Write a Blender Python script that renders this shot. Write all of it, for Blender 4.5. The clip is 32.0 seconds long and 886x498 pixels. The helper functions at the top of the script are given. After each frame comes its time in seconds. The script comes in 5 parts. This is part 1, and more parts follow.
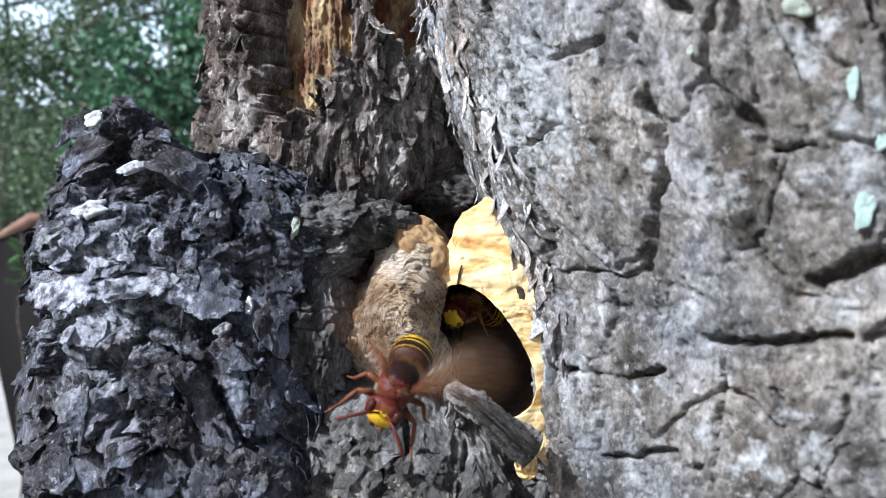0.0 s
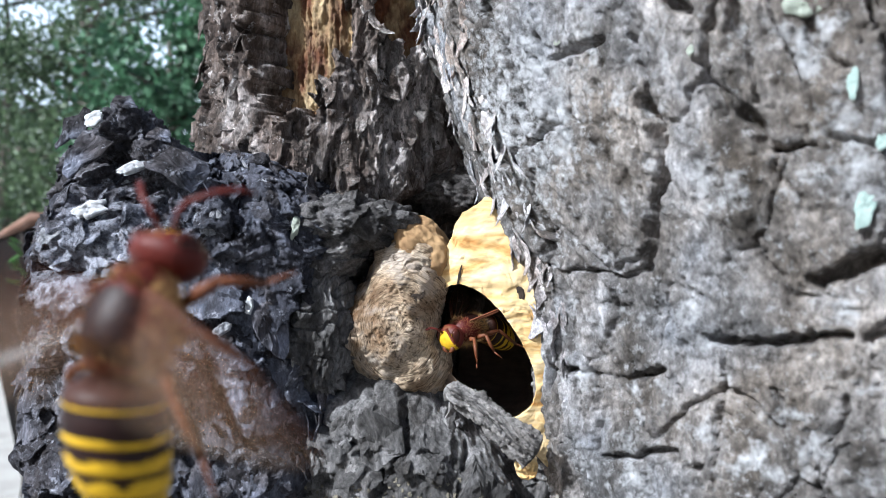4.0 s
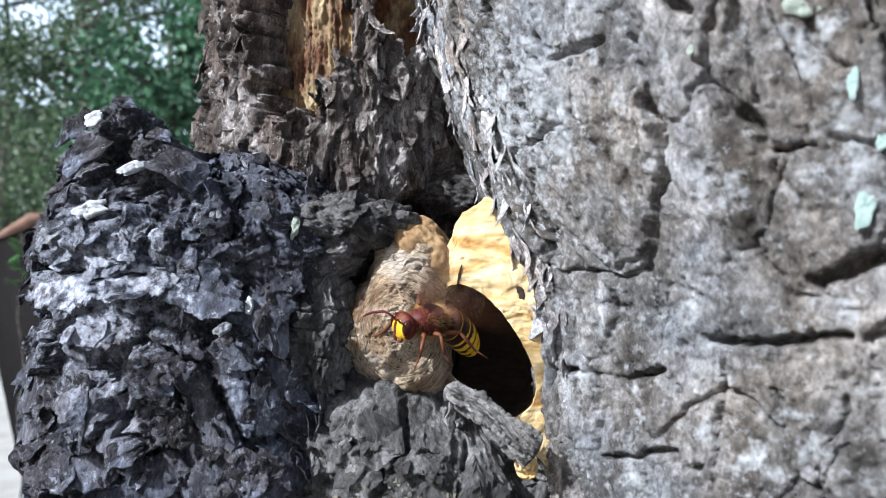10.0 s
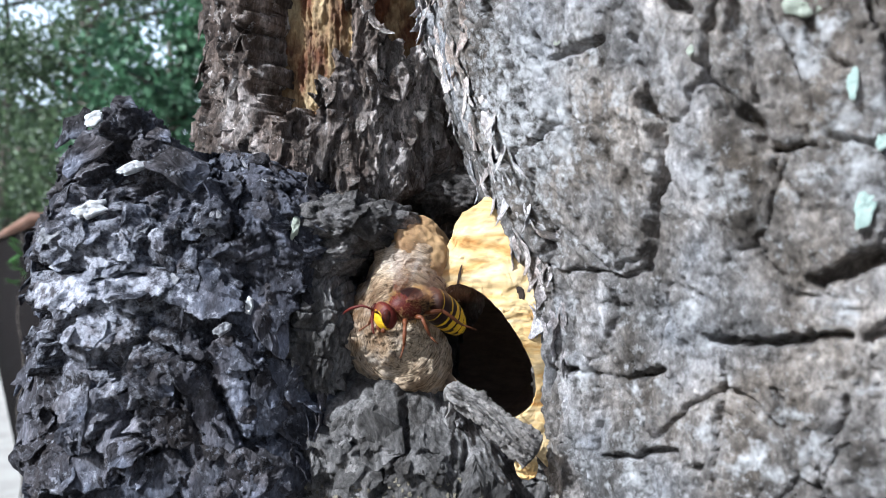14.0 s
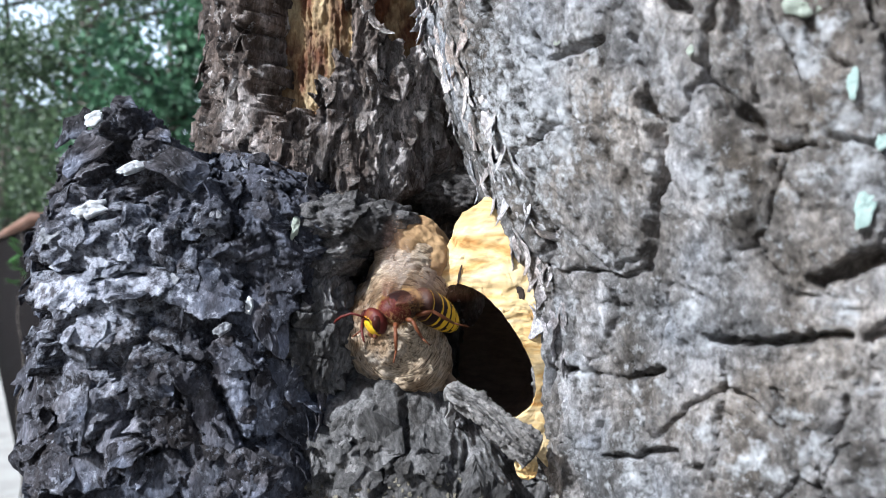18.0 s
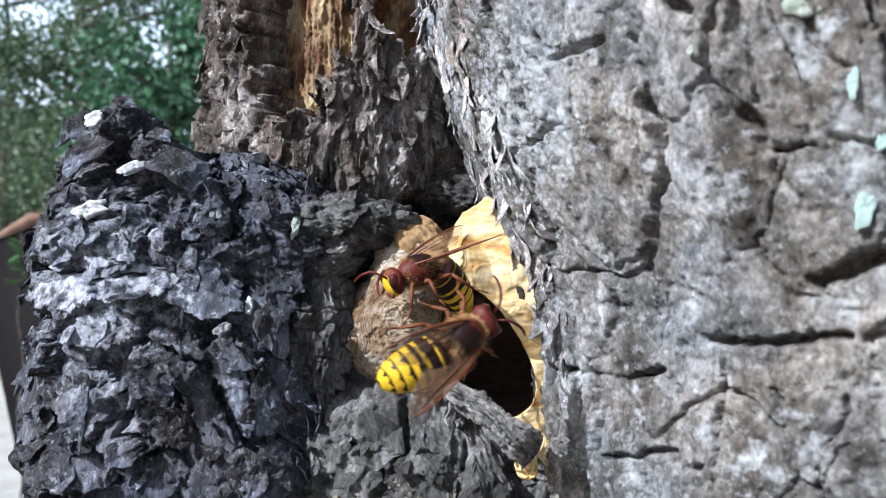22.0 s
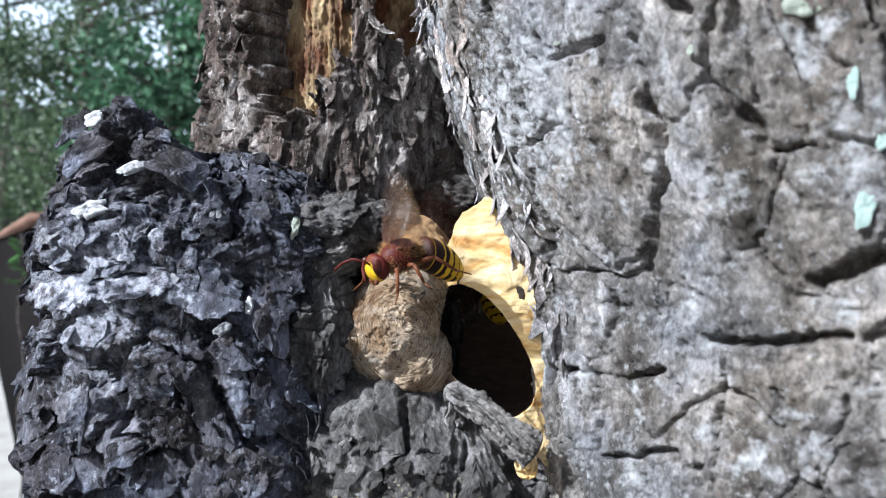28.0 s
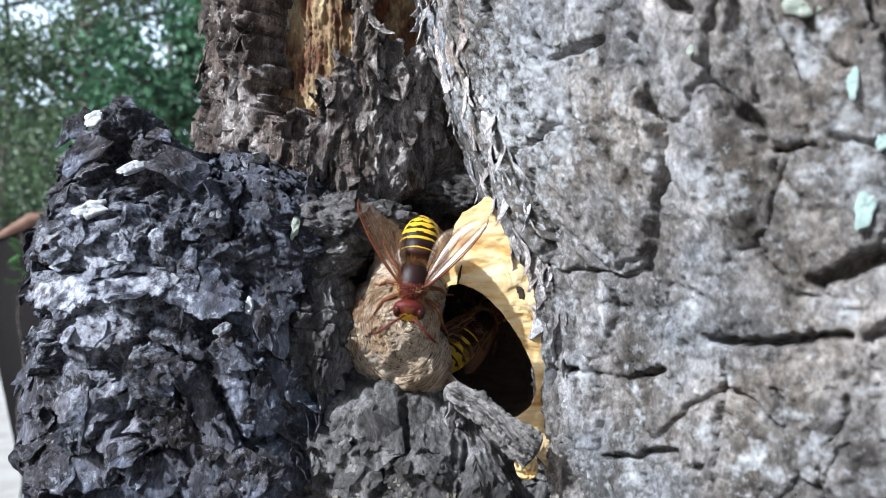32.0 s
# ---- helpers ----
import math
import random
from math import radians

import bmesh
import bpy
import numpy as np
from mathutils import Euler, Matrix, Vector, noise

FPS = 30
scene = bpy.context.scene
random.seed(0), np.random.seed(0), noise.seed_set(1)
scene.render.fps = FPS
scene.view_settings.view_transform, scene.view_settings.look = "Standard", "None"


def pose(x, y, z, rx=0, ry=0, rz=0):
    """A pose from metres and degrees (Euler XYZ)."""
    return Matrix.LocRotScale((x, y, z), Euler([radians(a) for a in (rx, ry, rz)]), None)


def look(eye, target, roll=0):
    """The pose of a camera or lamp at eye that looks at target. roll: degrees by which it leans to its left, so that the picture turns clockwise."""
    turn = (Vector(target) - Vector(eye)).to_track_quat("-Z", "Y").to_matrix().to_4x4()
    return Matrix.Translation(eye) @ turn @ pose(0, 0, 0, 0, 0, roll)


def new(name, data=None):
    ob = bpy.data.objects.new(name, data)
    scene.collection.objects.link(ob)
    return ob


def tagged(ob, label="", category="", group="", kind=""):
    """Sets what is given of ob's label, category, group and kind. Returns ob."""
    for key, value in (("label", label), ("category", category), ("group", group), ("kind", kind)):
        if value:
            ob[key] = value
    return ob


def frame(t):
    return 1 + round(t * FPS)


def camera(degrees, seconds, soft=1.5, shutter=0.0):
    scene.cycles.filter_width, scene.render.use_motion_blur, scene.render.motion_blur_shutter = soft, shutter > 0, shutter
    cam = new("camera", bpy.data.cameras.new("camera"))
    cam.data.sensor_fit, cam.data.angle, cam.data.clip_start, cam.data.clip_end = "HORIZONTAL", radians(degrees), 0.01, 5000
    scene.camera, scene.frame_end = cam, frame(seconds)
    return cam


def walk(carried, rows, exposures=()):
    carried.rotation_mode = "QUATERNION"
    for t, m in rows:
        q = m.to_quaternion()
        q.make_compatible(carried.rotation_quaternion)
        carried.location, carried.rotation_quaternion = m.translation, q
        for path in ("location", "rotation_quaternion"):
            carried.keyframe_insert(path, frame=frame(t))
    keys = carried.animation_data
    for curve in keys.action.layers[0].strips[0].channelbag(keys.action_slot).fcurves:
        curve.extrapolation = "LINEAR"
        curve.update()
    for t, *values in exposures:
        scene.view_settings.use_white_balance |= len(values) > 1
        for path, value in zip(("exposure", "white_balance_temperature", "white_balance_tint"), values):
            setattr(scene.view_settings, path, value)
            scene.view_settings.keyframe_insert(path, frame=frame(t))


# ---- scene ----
cam = camera(62, 32.0, soft=0.9, shutter=1.0)
cam.data.dof.use_dof = True
cam.data.dof.focus_distance = 0.22
cam.data.dof.aperture_fstop = 21
EYE = Vector((0.0, 0.0, 1.5))
walk(cam, [(0.0, look(EYE, (0, 1, 1.5))), (32.0, look(EYE, (0, 1, 1.5)))],
     exposures=[(0.0, 1.03, 5500, 8), (32.0, 1.03, 5500, 8)])

# ---- sky and sun ----
SUN_FROM = Vector((-0.66, -0.41, 0.63)).normalized()
world = bpy.data.worlds.new("sky")
scene.world = world
world.use_nodes = True
wn = world.node_tree
sky = wn.nodes.new("ShaderNodeTexSky")
sky.sky_type = "NISHITA"
sky.sun_disc = False
sky.sun_elevation = math.asin(SUN_FROM.z)
sky.sun_rotation = math.atan2(SUN_FROM.x, SUN_FROM.y)
sky.dust_density = 6.0
wn.links.new(sky.outputs[0], wn.nodes["Background"].inputs[0])
wn.nodes["Background"].inputs[1].default_value = 0.056
sun = new("sun", bpy.data.lights.new("sun", "SUN"))
sun.data.energy = 4.6
sun.data.angle = radians(0.6)
sun.data.color = (1.0, 0.965, 0.91)
sun.matrix_basis = look(SUN_FROM * 5 + EYE, EYE)


# ---- vector noise, in numpy ----
def hashed(ix, iy, iz, seed):
    h = (ix.astype(np.int64) * 374761393 + iy.astype(np.int64) * 668265263
         + iz.astype(np.int64) * 2147483647 + seed * 974634777) & 0xFFFFFFFF
    h = ((h ^ (h >> 13)) * 1274126177) & 0xFFFFFFFF
    h = ((h ^ (h >> 16)) * 2246822519) & 0xFFFFFFFF
    return (h ^ (h >> 15)) & 0xFFFFFFFF


def rnd(ix, iy, seed):
    return hashed(ix, iy, ix * 0 + 7, seed) / 4294967295.0


class Lattice:
    """Random numbers on the whole numbers that (u, v) span, worked out once and looked up."""

    def __init__(self, u, v):
        fu, fv = np.floor(u).astype(np.int64), np.floor(v).astype(np.int64)
        self.a, self.b = int(fu.min()) - 1, int(fv.min()) - 1
        self.na, self.nb = int(fu.max()) - self.a + 2, int(fv.max()) - self.b + 2
        self.gi, self.gj = (g.ravel() for g in np.meshgrid(np.arange(self.na) + self.a, np.arange(self.nb) + self.b, indexing="ij"))
        self.base = (fu - self.a) * self.nb + (fv - self.b)
        self.fu, self.fv = fu, fv
        self.known = {}

    def at(self, i, j, seed):
        if seed not in self.known:
            self.known[seed] = rnd(self.gi, self.gj, seed)
        return np.take(self.known[seed], self.base + (i * self.nb + j))


PERM = np.random.default_rng(17).permutation(4096).astype(np.int32)
GRADS = np.random.default_rng(18).uniform(-1, 1, (3, 4096))


def grain(x, y, z, seed=0):
    """Gradient noise, about -1 to 1."""
    fx, fy, fz = np.floor(x), np.floor(y), np.floor(z)
    dx, dy, dz = x - fx, y - fy, z - fz
    sx, sy, sz = (d * d * d * (d * (d * 6 - 15) + 10) for d in (dx, dy, dz))
    ix, iy, iz = fx.astype(np.int32) + seed * 131, fy.astype(np.int32), fz.astype(np.int32)
    flat = not z.any()
    out = 0
    for cx in (0, 1):
        px = np.take(PERM, (ix + cx) & 4095)
        for cy in (0, 1):
            py = np.take(PERM, (px + iy + cy) & 4095)
            wxy = (sx if cx else 1 - sx) * (sy if cy else 1 - sy)
            for cz in ((0,) if flat else (0, 1)):
                h = np.take(PERM, (py + iz + cz) & 4095)
                dot = np.take(GRADS[0], h) * (dx - cx) + np.take(GRADS[1], h) * (dy - cy)
                if flat:
                    out = out + wxy * dot
                else:
                    out = out + wxy * (sz if cz else 1 - sz) * (dot + np.take(GRADS[2], h) * (dz - cz))
    return out * 1.4


def fbm(x, y, z, octaves=4, seed=0, gain=0.5):
    out, a, f = 0, 1.0, 1.0
    for k in range(octaves):
        out = out + a * grain(x * f, y * f, z * f, seed + k)
        a, f = a * gain, f * 2.03
    return out


def ridged(x, y, z, octaves=3, seed=0):
    out, a, f = 0, 1.0, 1.0
    for k in range(octaves):
        out = out + a * (1 - 2 * np.abs(grain(x * f, y * f, z * f, seed + k)))
        a, f = a * 0.5, f * 2.1
    return out


def cells(u, v, seed, jitter=0.9):
    """Cell pattern: nearest and second distance, the cell's two numbers, the offset from its middle."""
    g = Lattice(u, v)
    fu, fv = np.floor(u), np.floor(v)
    d1 = np.full(u.shape, 9.0)
    d2 = np.full(u.shape, 9.0)
    ci, cj, ou, ov = fu.copy(), fv.copy(), u * 0, u * 0
    for i in (-1, 0, 1):
        for j in (-1, 0, 1):
            a, b = fu + i, fv + j
            du = u - (a + 0.5 + jitter * (g.at(i, j, seed) - 0.5))
            dv = v - (b + 0.5 + jitter * (g.at(i, j, seed + 1) - 0.5))
            d = np.sqrt(du * du + dv * dv)
            near = d < d1
            d2 = np.where(near, d1, np.minimum(d2, d))
            ci, cj = np.where(near, a, ci), np.where(near, b, cj)
            ou, ov = np.where(near, du, ou), np.where(near, dv, ov)
            d1 = np.where(near, d, d1)
    return d1, d2, ci, cj, ou, ov


def flakes(u, v, seed, small=0.55, large=1.0, lean=(0.0, 0.0), spread=1.0, step=1.0, dome=0.15, sides=5):
    """Overlapping angular scales: the height of the uppermost one, its two numbers, and how far inside its rim."""
    g = Lattice(u, v)
    best = np.full(u.shape, -1.0 * step)
    ci, cj, rim = u * 0 - 999, u * 0 - 999, u * 0
    for i in (-1, 0, 1):
        for j in (-1, 0, 1):
            a, b = g.fu + i, g.fv + j
            du = u - (a + 0.5 + 0.85 * (g.at(i, j, seed) - 0.5))
            dv = v - (b + 0.5 + 0.85 * (g.at(i, j, seed + 1) - 0.5))
            size = small + (large - small) * g.at(i, j, seed + 2)
            d = u * 0
            for k in range(sides):
                key = ("side", k, seed)
                if key not in g.known:
                    w = 6.2832 * (rnd(g.gi, g.gj, seed + 3) + (k + 0.7 * (rnd(g.gi, g.gj, seed + 10 + k) - 0.5)) / sides)
                    g.known[key], g.known["sine", k, seed] = np.cos(w), np.sin(w)
                d = np.maximum(d, g.at(i, j, key) * du + g.at(i, j, ("sine", k, seed)) * dv)
            d = d / size
            h = step * (g.at(i, j, seed + 4) - 0.5) + du * (lean[0] + spread * (g.at(i, j, seed + 5) - 0.5)) \
                + dv * (lean[1] + spread * (g.at(i, j, seed + 6) - 0.5)) - dome * d * d - 0.25 * ease(0.86, 1.0, d)
            top = (d < 1) & (h > best)
            best, rim = np.where(top, h, best), np.where(top, 1 - d, rim)
            ci, cj = np.where(top, a, ci), np.where(top, b, cj)
    return best, ci, cj, rim


def jag(u, v, seed, much=0.8, fine=2.4):
    """Places shifted a little at a small scale, so that rims come out ragged."""
    return u + much * fbm(u / fine, v / fine, u * 0, 3, seed, 0.6), v + much * fbm(u / fine, v / fine, u * 0 + 3, 3, seed + 5, 0.6)


def ease(a, b, x):
    t = np.clip((x - a) / (b - a), 0, 1)
    return t * t * (3 - 2 * t)


def layers(h, step, flat=0.3):
    """Heights broken into thin sheets with steep rims, as cork peels."""
    k = np.floor(h / step)
    f = h / step - k
    return step * (k + flat * f + (1 - flat) * ease(0.74, 0.98, f))


def groove(u, v, line, wide):
    """How deep a point lies in a steep-walled crack that runs along the line: 1 in its middle, 0 outside."""
    best = np.full(u.shape, 1e9)
    for (x0, y0), (x1, y1) in zip(line, line[1:]):
        dx, dy = x1 - x0, y1 - y0
        t = np.clip(((u - x0) * dx + (v - y0) * dy) / (dx * dx + dy * dy), 0, 1)
        best = np.minimum(best, (u - x0 - t * dx) ** 2 + (v - y0 - t * dy) ** 2)
    return 1 - ease(0.15, 1.0, np.sqrt(best) / wide)


def slabs(u, v, seed, rows):
    """Large angular slabs of bark, each with its middle, half sizes, turn, height and slopes; the uppermost one's height, its
    number and how far inside its rim."""
    uu, vv = jag(u, v, seed, 1.5, 5.0)
    uu, vv = jag(uu, vv, seed + 3, 0.5, 1.3)
    best, which, rim = np.full(u.shape, -9.0), u * 0 - 1, u * 0
    rng = random.Random(seed)
    for k, (cu, cv, a, b, turn, h, tu, tv) in enumerate(rows):
        c, s = math.cos(radians(turn)), math.sin(radians(turn))
        x, y = ((uu - cu) * c + (vv - cv) * s) / a, ((vv - cv) * c - (uu - cu) * s) / b
        d = u * 0
        for i in range(7):
            w = 6.2832 * (i + rng.uniform(-0.3, 0.3)) / 7
            d = np.maximum(d, (math.cos(w) * x + math.sin(w) * y) / rng.uniform(0.82, 1.1))
        top = h + (tu + rng.uniform(-0.16, 0.16)) * (u - cu) + (tv + rng.uniform(-0.12, 0.08)) * (v - cv) - 0.35 * ease(0.90, 1.0, d)
        over = (d < 1) & (top > best)
        best, which, rim = np.where(over, top, best), np.where(over, k, which), np.where(over, 1 - d, rim)
    return best, which, rim


# ---- materials ----
def material(name):
    m = bpy.data.materials.new(name)
    m.use_nodes = True
    nt = m.node_tree
    return m, nt, nt.nodes["Principled BSDF"]


def ramp(nt, fac, stops):
    r = nt.nodes.new("ShaderNodeValToRGB")
    el = r.color_ramp.elements
    while len(el) < len(stops):
        el.new(0.5)
    for e, (p, c) in zip(el, stops):
        e.position = p
        e.color = (*c, 1) if len(c) == 3 else c
    nt.links.new(fac, r.inputs[0])
    return r.outputs[0]


def tex(nt, scale, detail=5, rough=0.6, stretch=(1, 1, 1), coords="Object", distortion=0.0, kind="noise"):
    co = nt.nodes.new("ShaderNodeTexCoord")
    mp = nt.nodes.new("ShaderNodeMapping")
    mp.inputs["Scale"].default_value = stretch
    nt.links.new(co.outputs[coords], mp.inputs[0])
    if kind == "voronoi":
        n = nt.nodes.new("ShaderNodeTexVoronoi")
        n.inputs["Scale"].default_value = scale
        nt.links.new(mp.outputs[0], n.inputs["Vector"])
        return n.outputs["Distance"]
    n = nt.nodes.new("ShaderNodeTexNoise")
    n.inputs["Scale"].default_value = scale
    n.inputs["Detail"].default_value = detail
    n.inputs["Roughness"].default_value = rough
    n.inputs["Distortion"].default_value = distortion
    nt.links.new(mp.outputs[0], n.inputs["Vector"])
    return n.outputs["Fac"]


def mix(nt, fac, a, b, how="MIX"):
    n = nt.nodes.new("ShaderNodeMix")
    n.data_type, n.blend_type = "RGBA", how
    for socket, value in ((n.inputs[0], fac), (n.inputs[6], a), (n.inputs[7], b)):
        if hasattr(value, "links"):
            nt.links.new(value, socket)
        elif isinstance(value, (int, float)):
            socket.default_value = value
        else:
            socket.default_value = (*value, 1)
    return n.outputs[2]


def bump(nt, bsdf, height, strength, distance):
    b = nt.nodes.new("ShaderNodeBump")
    b.inputs["Strength"].default_value = strength
    b.inputs["Distance"].default_value = distance
    nt.links.new(height, b.inputs["Height"])
    nt.links.new(b.outputs[0], bsdf.inputs["Normal"])


def bark(name, dark, mid, pale, speck, speck_from, rough=0.85, streak=(1, 1, 1), tone=0.35, speck_size=260, gloss=0.3, patchy=0.8, hue=False, grit=1.0, lit_crust=None, relief=1.0):
    m, nt, p = material(name)
    broad = ramp(nt, tex(nt, 45, 5, 0.65, streak), [(0.36, dark), (0.5, mid), (0.64, pale)])
    blotch = ramp(nt, tex(nt, 150, 5, 0.7, streak), [(0.36, (0.42, 0.40, 0.38)), (0.5, (1, 1, 1)), (0.63, (1.6, 1.6, 1.62))])
    broad = mix(nt, patchy, broad, blotch, "MULTIPLY")
    if hue:
        tint = ramp(nt, tex(nt, 24, 5, 0.6), [(0.38, (1.06, 0.985, 0.91)), (0.6, (0.93, 0.99, 1.09))])
        broad = mix(nt, 1.0, broad, tint, "MULTIPLY")
    fine = ramp(nt, tex(nt, 420, 6, 0.7, streak), [(0.32, (0.22, 0.21, 0.20)), (0.5, (0.95, 0.95, 0.95)), (0.68, (1.8, 1.8, 1.8))])
    c = mix(nt, grit, broad, fine, "MULTIPLY")
    fleck = ramp(nt, tex(nt, 1100, 4, 0.7, streak), [(0.34, (0.3, 0.3, 0.3)), (0.5, (1, 1, 1)), (0.66, (1.7, 1.7, 1.7))])
    c = mix(nt, 0.8 * grit, c, fleck, "MULTIPLY")
    sp = ramp(nt, tex(nt, speck_size, 4, 0.75), [(speck_from - 0.02, (0, 0, 0)), (speck_from + 0.13, (1, 1, 1))])
    c = mix(nt, sp, c, speck)
    # paler round one point: painted sunlight on the trunk, crust and light on the burl
    if lit_crust:
        geo = nt.nodes.new("ShaderNodeNewGeometry")
        away = nt.nodes.new("ShaderNodeVectorMath")
        away.operation = "DISTANCE"
        away.inputs[1].default_value = lit_crust
        nt.links.new(geo.outputs["Position"], away.inputs[0])
        zone = ramp(nt, away.outputs["Value"], [(0.008, (0.165, 0.165, 0.165)), (0.038, (0, 0, 0))])
        n = nt.nodes.new("ShaderNodeTexNoise")
        n.inputs["Scale"].default_value, n.inputs["Detail"].default_value, n.inputs["Roughness"].default_value = 380, 8, 0.72
        nt.links.new(geo.outputs["Position"], n.inputs["Vector"])
        both = mix(nt, 1.0, zone, n.outputs["Fac"], "ADD")
        c = mix(nt, ramp(nt, both, [(0.56, (0, 0, 0)), (0.74, (0.9, 0.9, 0.9))]), c, speck)
    info = nt.nodes.new("ShaderNodeObjectInfo")
    lift = ramp(nt, info.outputs["Random"], [(0, (1 - tone, 1 - tone, 1 - tone)), (1, (1 + tone, 1 + tone * 0.95, 1 + tone * 0.9))])
    c = mix(nt, 1.0, c, lift, "MULTIPLY")
    nt.links.new(c, p.inputs["Base Color"])
    p.inputs["Roughness"].default_value = rough
    p.inputs["Specular IOR Level"].default_value = gloss
    bump(nt, p, tex(nt, 480, 9, 0.78, streak), relief, 0.002)
    return m


def plain(name, a, b, scale=60, rough=0.6, bumpy=0.3, stretch=(1, 1, 1), depth=0.0005, spec=0.4):
    m, nt, p = material(name)
    nt.links.new(ramp(nt, tex(nt, scale, 6, 0.65, stretch), [(0.3, a), (0.7, b)]), p.inputs["Base Color"])
    p.inputs["Roughness"].default_value = rough
    p.inputs["Specular IOR Level"].default_value = spec
    bump(nt, p, tex(nt, scale * 4, 6, 0.7, stretch), bumpy, depth)
    return m


# the pale zone paints sunlight on the trunk's left flank
M_BARK_MAIN = bark("grey_trunk_bark", (0.062, 0.054, 0.045), (0.190, 0.178, 0.167), (0.365, 0.358, 0.358), (0.60, 0.61, 0.63), 0.57,
                   streak=(1, 1, 0.65), tone=0.10, speck_size=75, patchy=0.75, hue=True, grit=0.6, relief=1.0, lit_crust=(0.018, 0.185, 1.533))
M_BARK_REAR = bark("brown_stem_bark", (0.034, 0.023, 0.018), (0.118, 0.092, 0.078), (0.40, 0.365, 0.35), (0.64, 0.62, 0.62), 0.61,
                   streak=(1, 1, 0.35), tone=0.25, patchy=0.6, grit=0.8)
# middle of the burl's pale band: whitish crust and painted light together
LIT_CRUST_AT = (-0.090, 0.190, 1.489)
BURL_TONES = ((0.030, 0.028, 0.031), (0.074, 0.073, 0.084), (0.155, 0.160, 0.188), (0.46, 0.48, 0.555))
LOW_TONES = ((0.046, 0.042, 0.039), (0.135, 0.129, 0.126), (0.265, 0.257, 0.257), (0.36, 0.345, 0.31))
M_BARK_BURL = bark("weathered_burl_bark", *BURL_TONES, 0.645, rough=0.9, streak=(1, 1, 0.4), tone=0.35, speck_size=110, gloss=0.14, hue=True, patchy=0.45, grit=0.68, relief=0.9, lit_crust=LIT_CRUST_AT)
M_FLAKE_BURL = bark("loose_burl_bark", *BURL_TONES, 0.645, rough=0.9, streak=(1, 0.4, 1), tone=0.4, speck_size=150, gloss=0.14, hue=True, patchy=0.45, grit=0.68, relief=0.9, lit_crust=LIT_CRUST_AT)
M_BARK_LOW = bark("lower_bark", *LOW_TONES, 0.68, streak=(1, 1, 0.4), tone=0.2, patchy=0.5, grit=0.7, relief=0.9)
M_FLAKE_LOW = bark("loose_lower_bark", *LOW_TONES, 0.66, streak=(1, 0.3, 1), tone=0.35, patchy=0.5, grit=0.7, relief=0.9)
# paler copy of the trunk bark: sunlight on the left flank put into colour
M_FLAKE_MAIN = bark("lit_loose_trunk_bark", (0.15, 0.125, 0.115), (0.36, 0.325, 0.31), (0.55, 0.52, 0.51), (0.68, 0.67, 0.67), 0.60,
                    hue=True, grit=0.6, patchy=0.7, speck_size=90, lit_crust=(0.018, 0.185, 1.533))
M_BARK_COLLAR = bark("collar_bark", (0.034, 0.030, 0.029), (0.085, 0.079, 0.076), (0.20, 0.19, 0.187), (0.42, 0.41, 0.39), 0.62, tone=0.2, patchy=0.5, grit=0.7)
# bark darkened to stand for shade in the recesses round the nest
M_BARK_DARK = bark("shaded_bark", (0.018, 0.015, 0.014), (0.05, 0.045, 0.042), (0.14, 0.13, 0.125), (0.30, 0.29, 0.28), 0.66, tone=0.2)
M_FLAKE_REAR = bark("loose_stem_bark", (0.065, 0.046, 0.038), (0.18, 0.150, 0.132), (0.46, 0.432, 0.415), (0.66, 0.64, 0.63), 0.61, streak=(1, 0.25, 1), tone=0.4)
M_WOOD = plain("bare_wood", (0.09, 0.045, 0.02), (0.48, 0.35, 0.19), 260, 0.8, 0.8, (1, 1, 0.5), 0.001)
nt = M_WOOD.node_tree
grainy = nt.nodes["Principled BSDF"].inputs["Base Color"]
stain = ramp(nt, tex(nt, 70, 5, 0.65, (1, 1, 0.5)), [(0.42, (0.34, 0.17, 0.11)), (0.53, (0.8, 0.76, 0.70)), (0.63, (1.1, 1.2, 1.25))])
nt.links.new(mix(nt, 1.0, grainy.links[0].from_socket, stain, "MULTIPLY"), grainy)


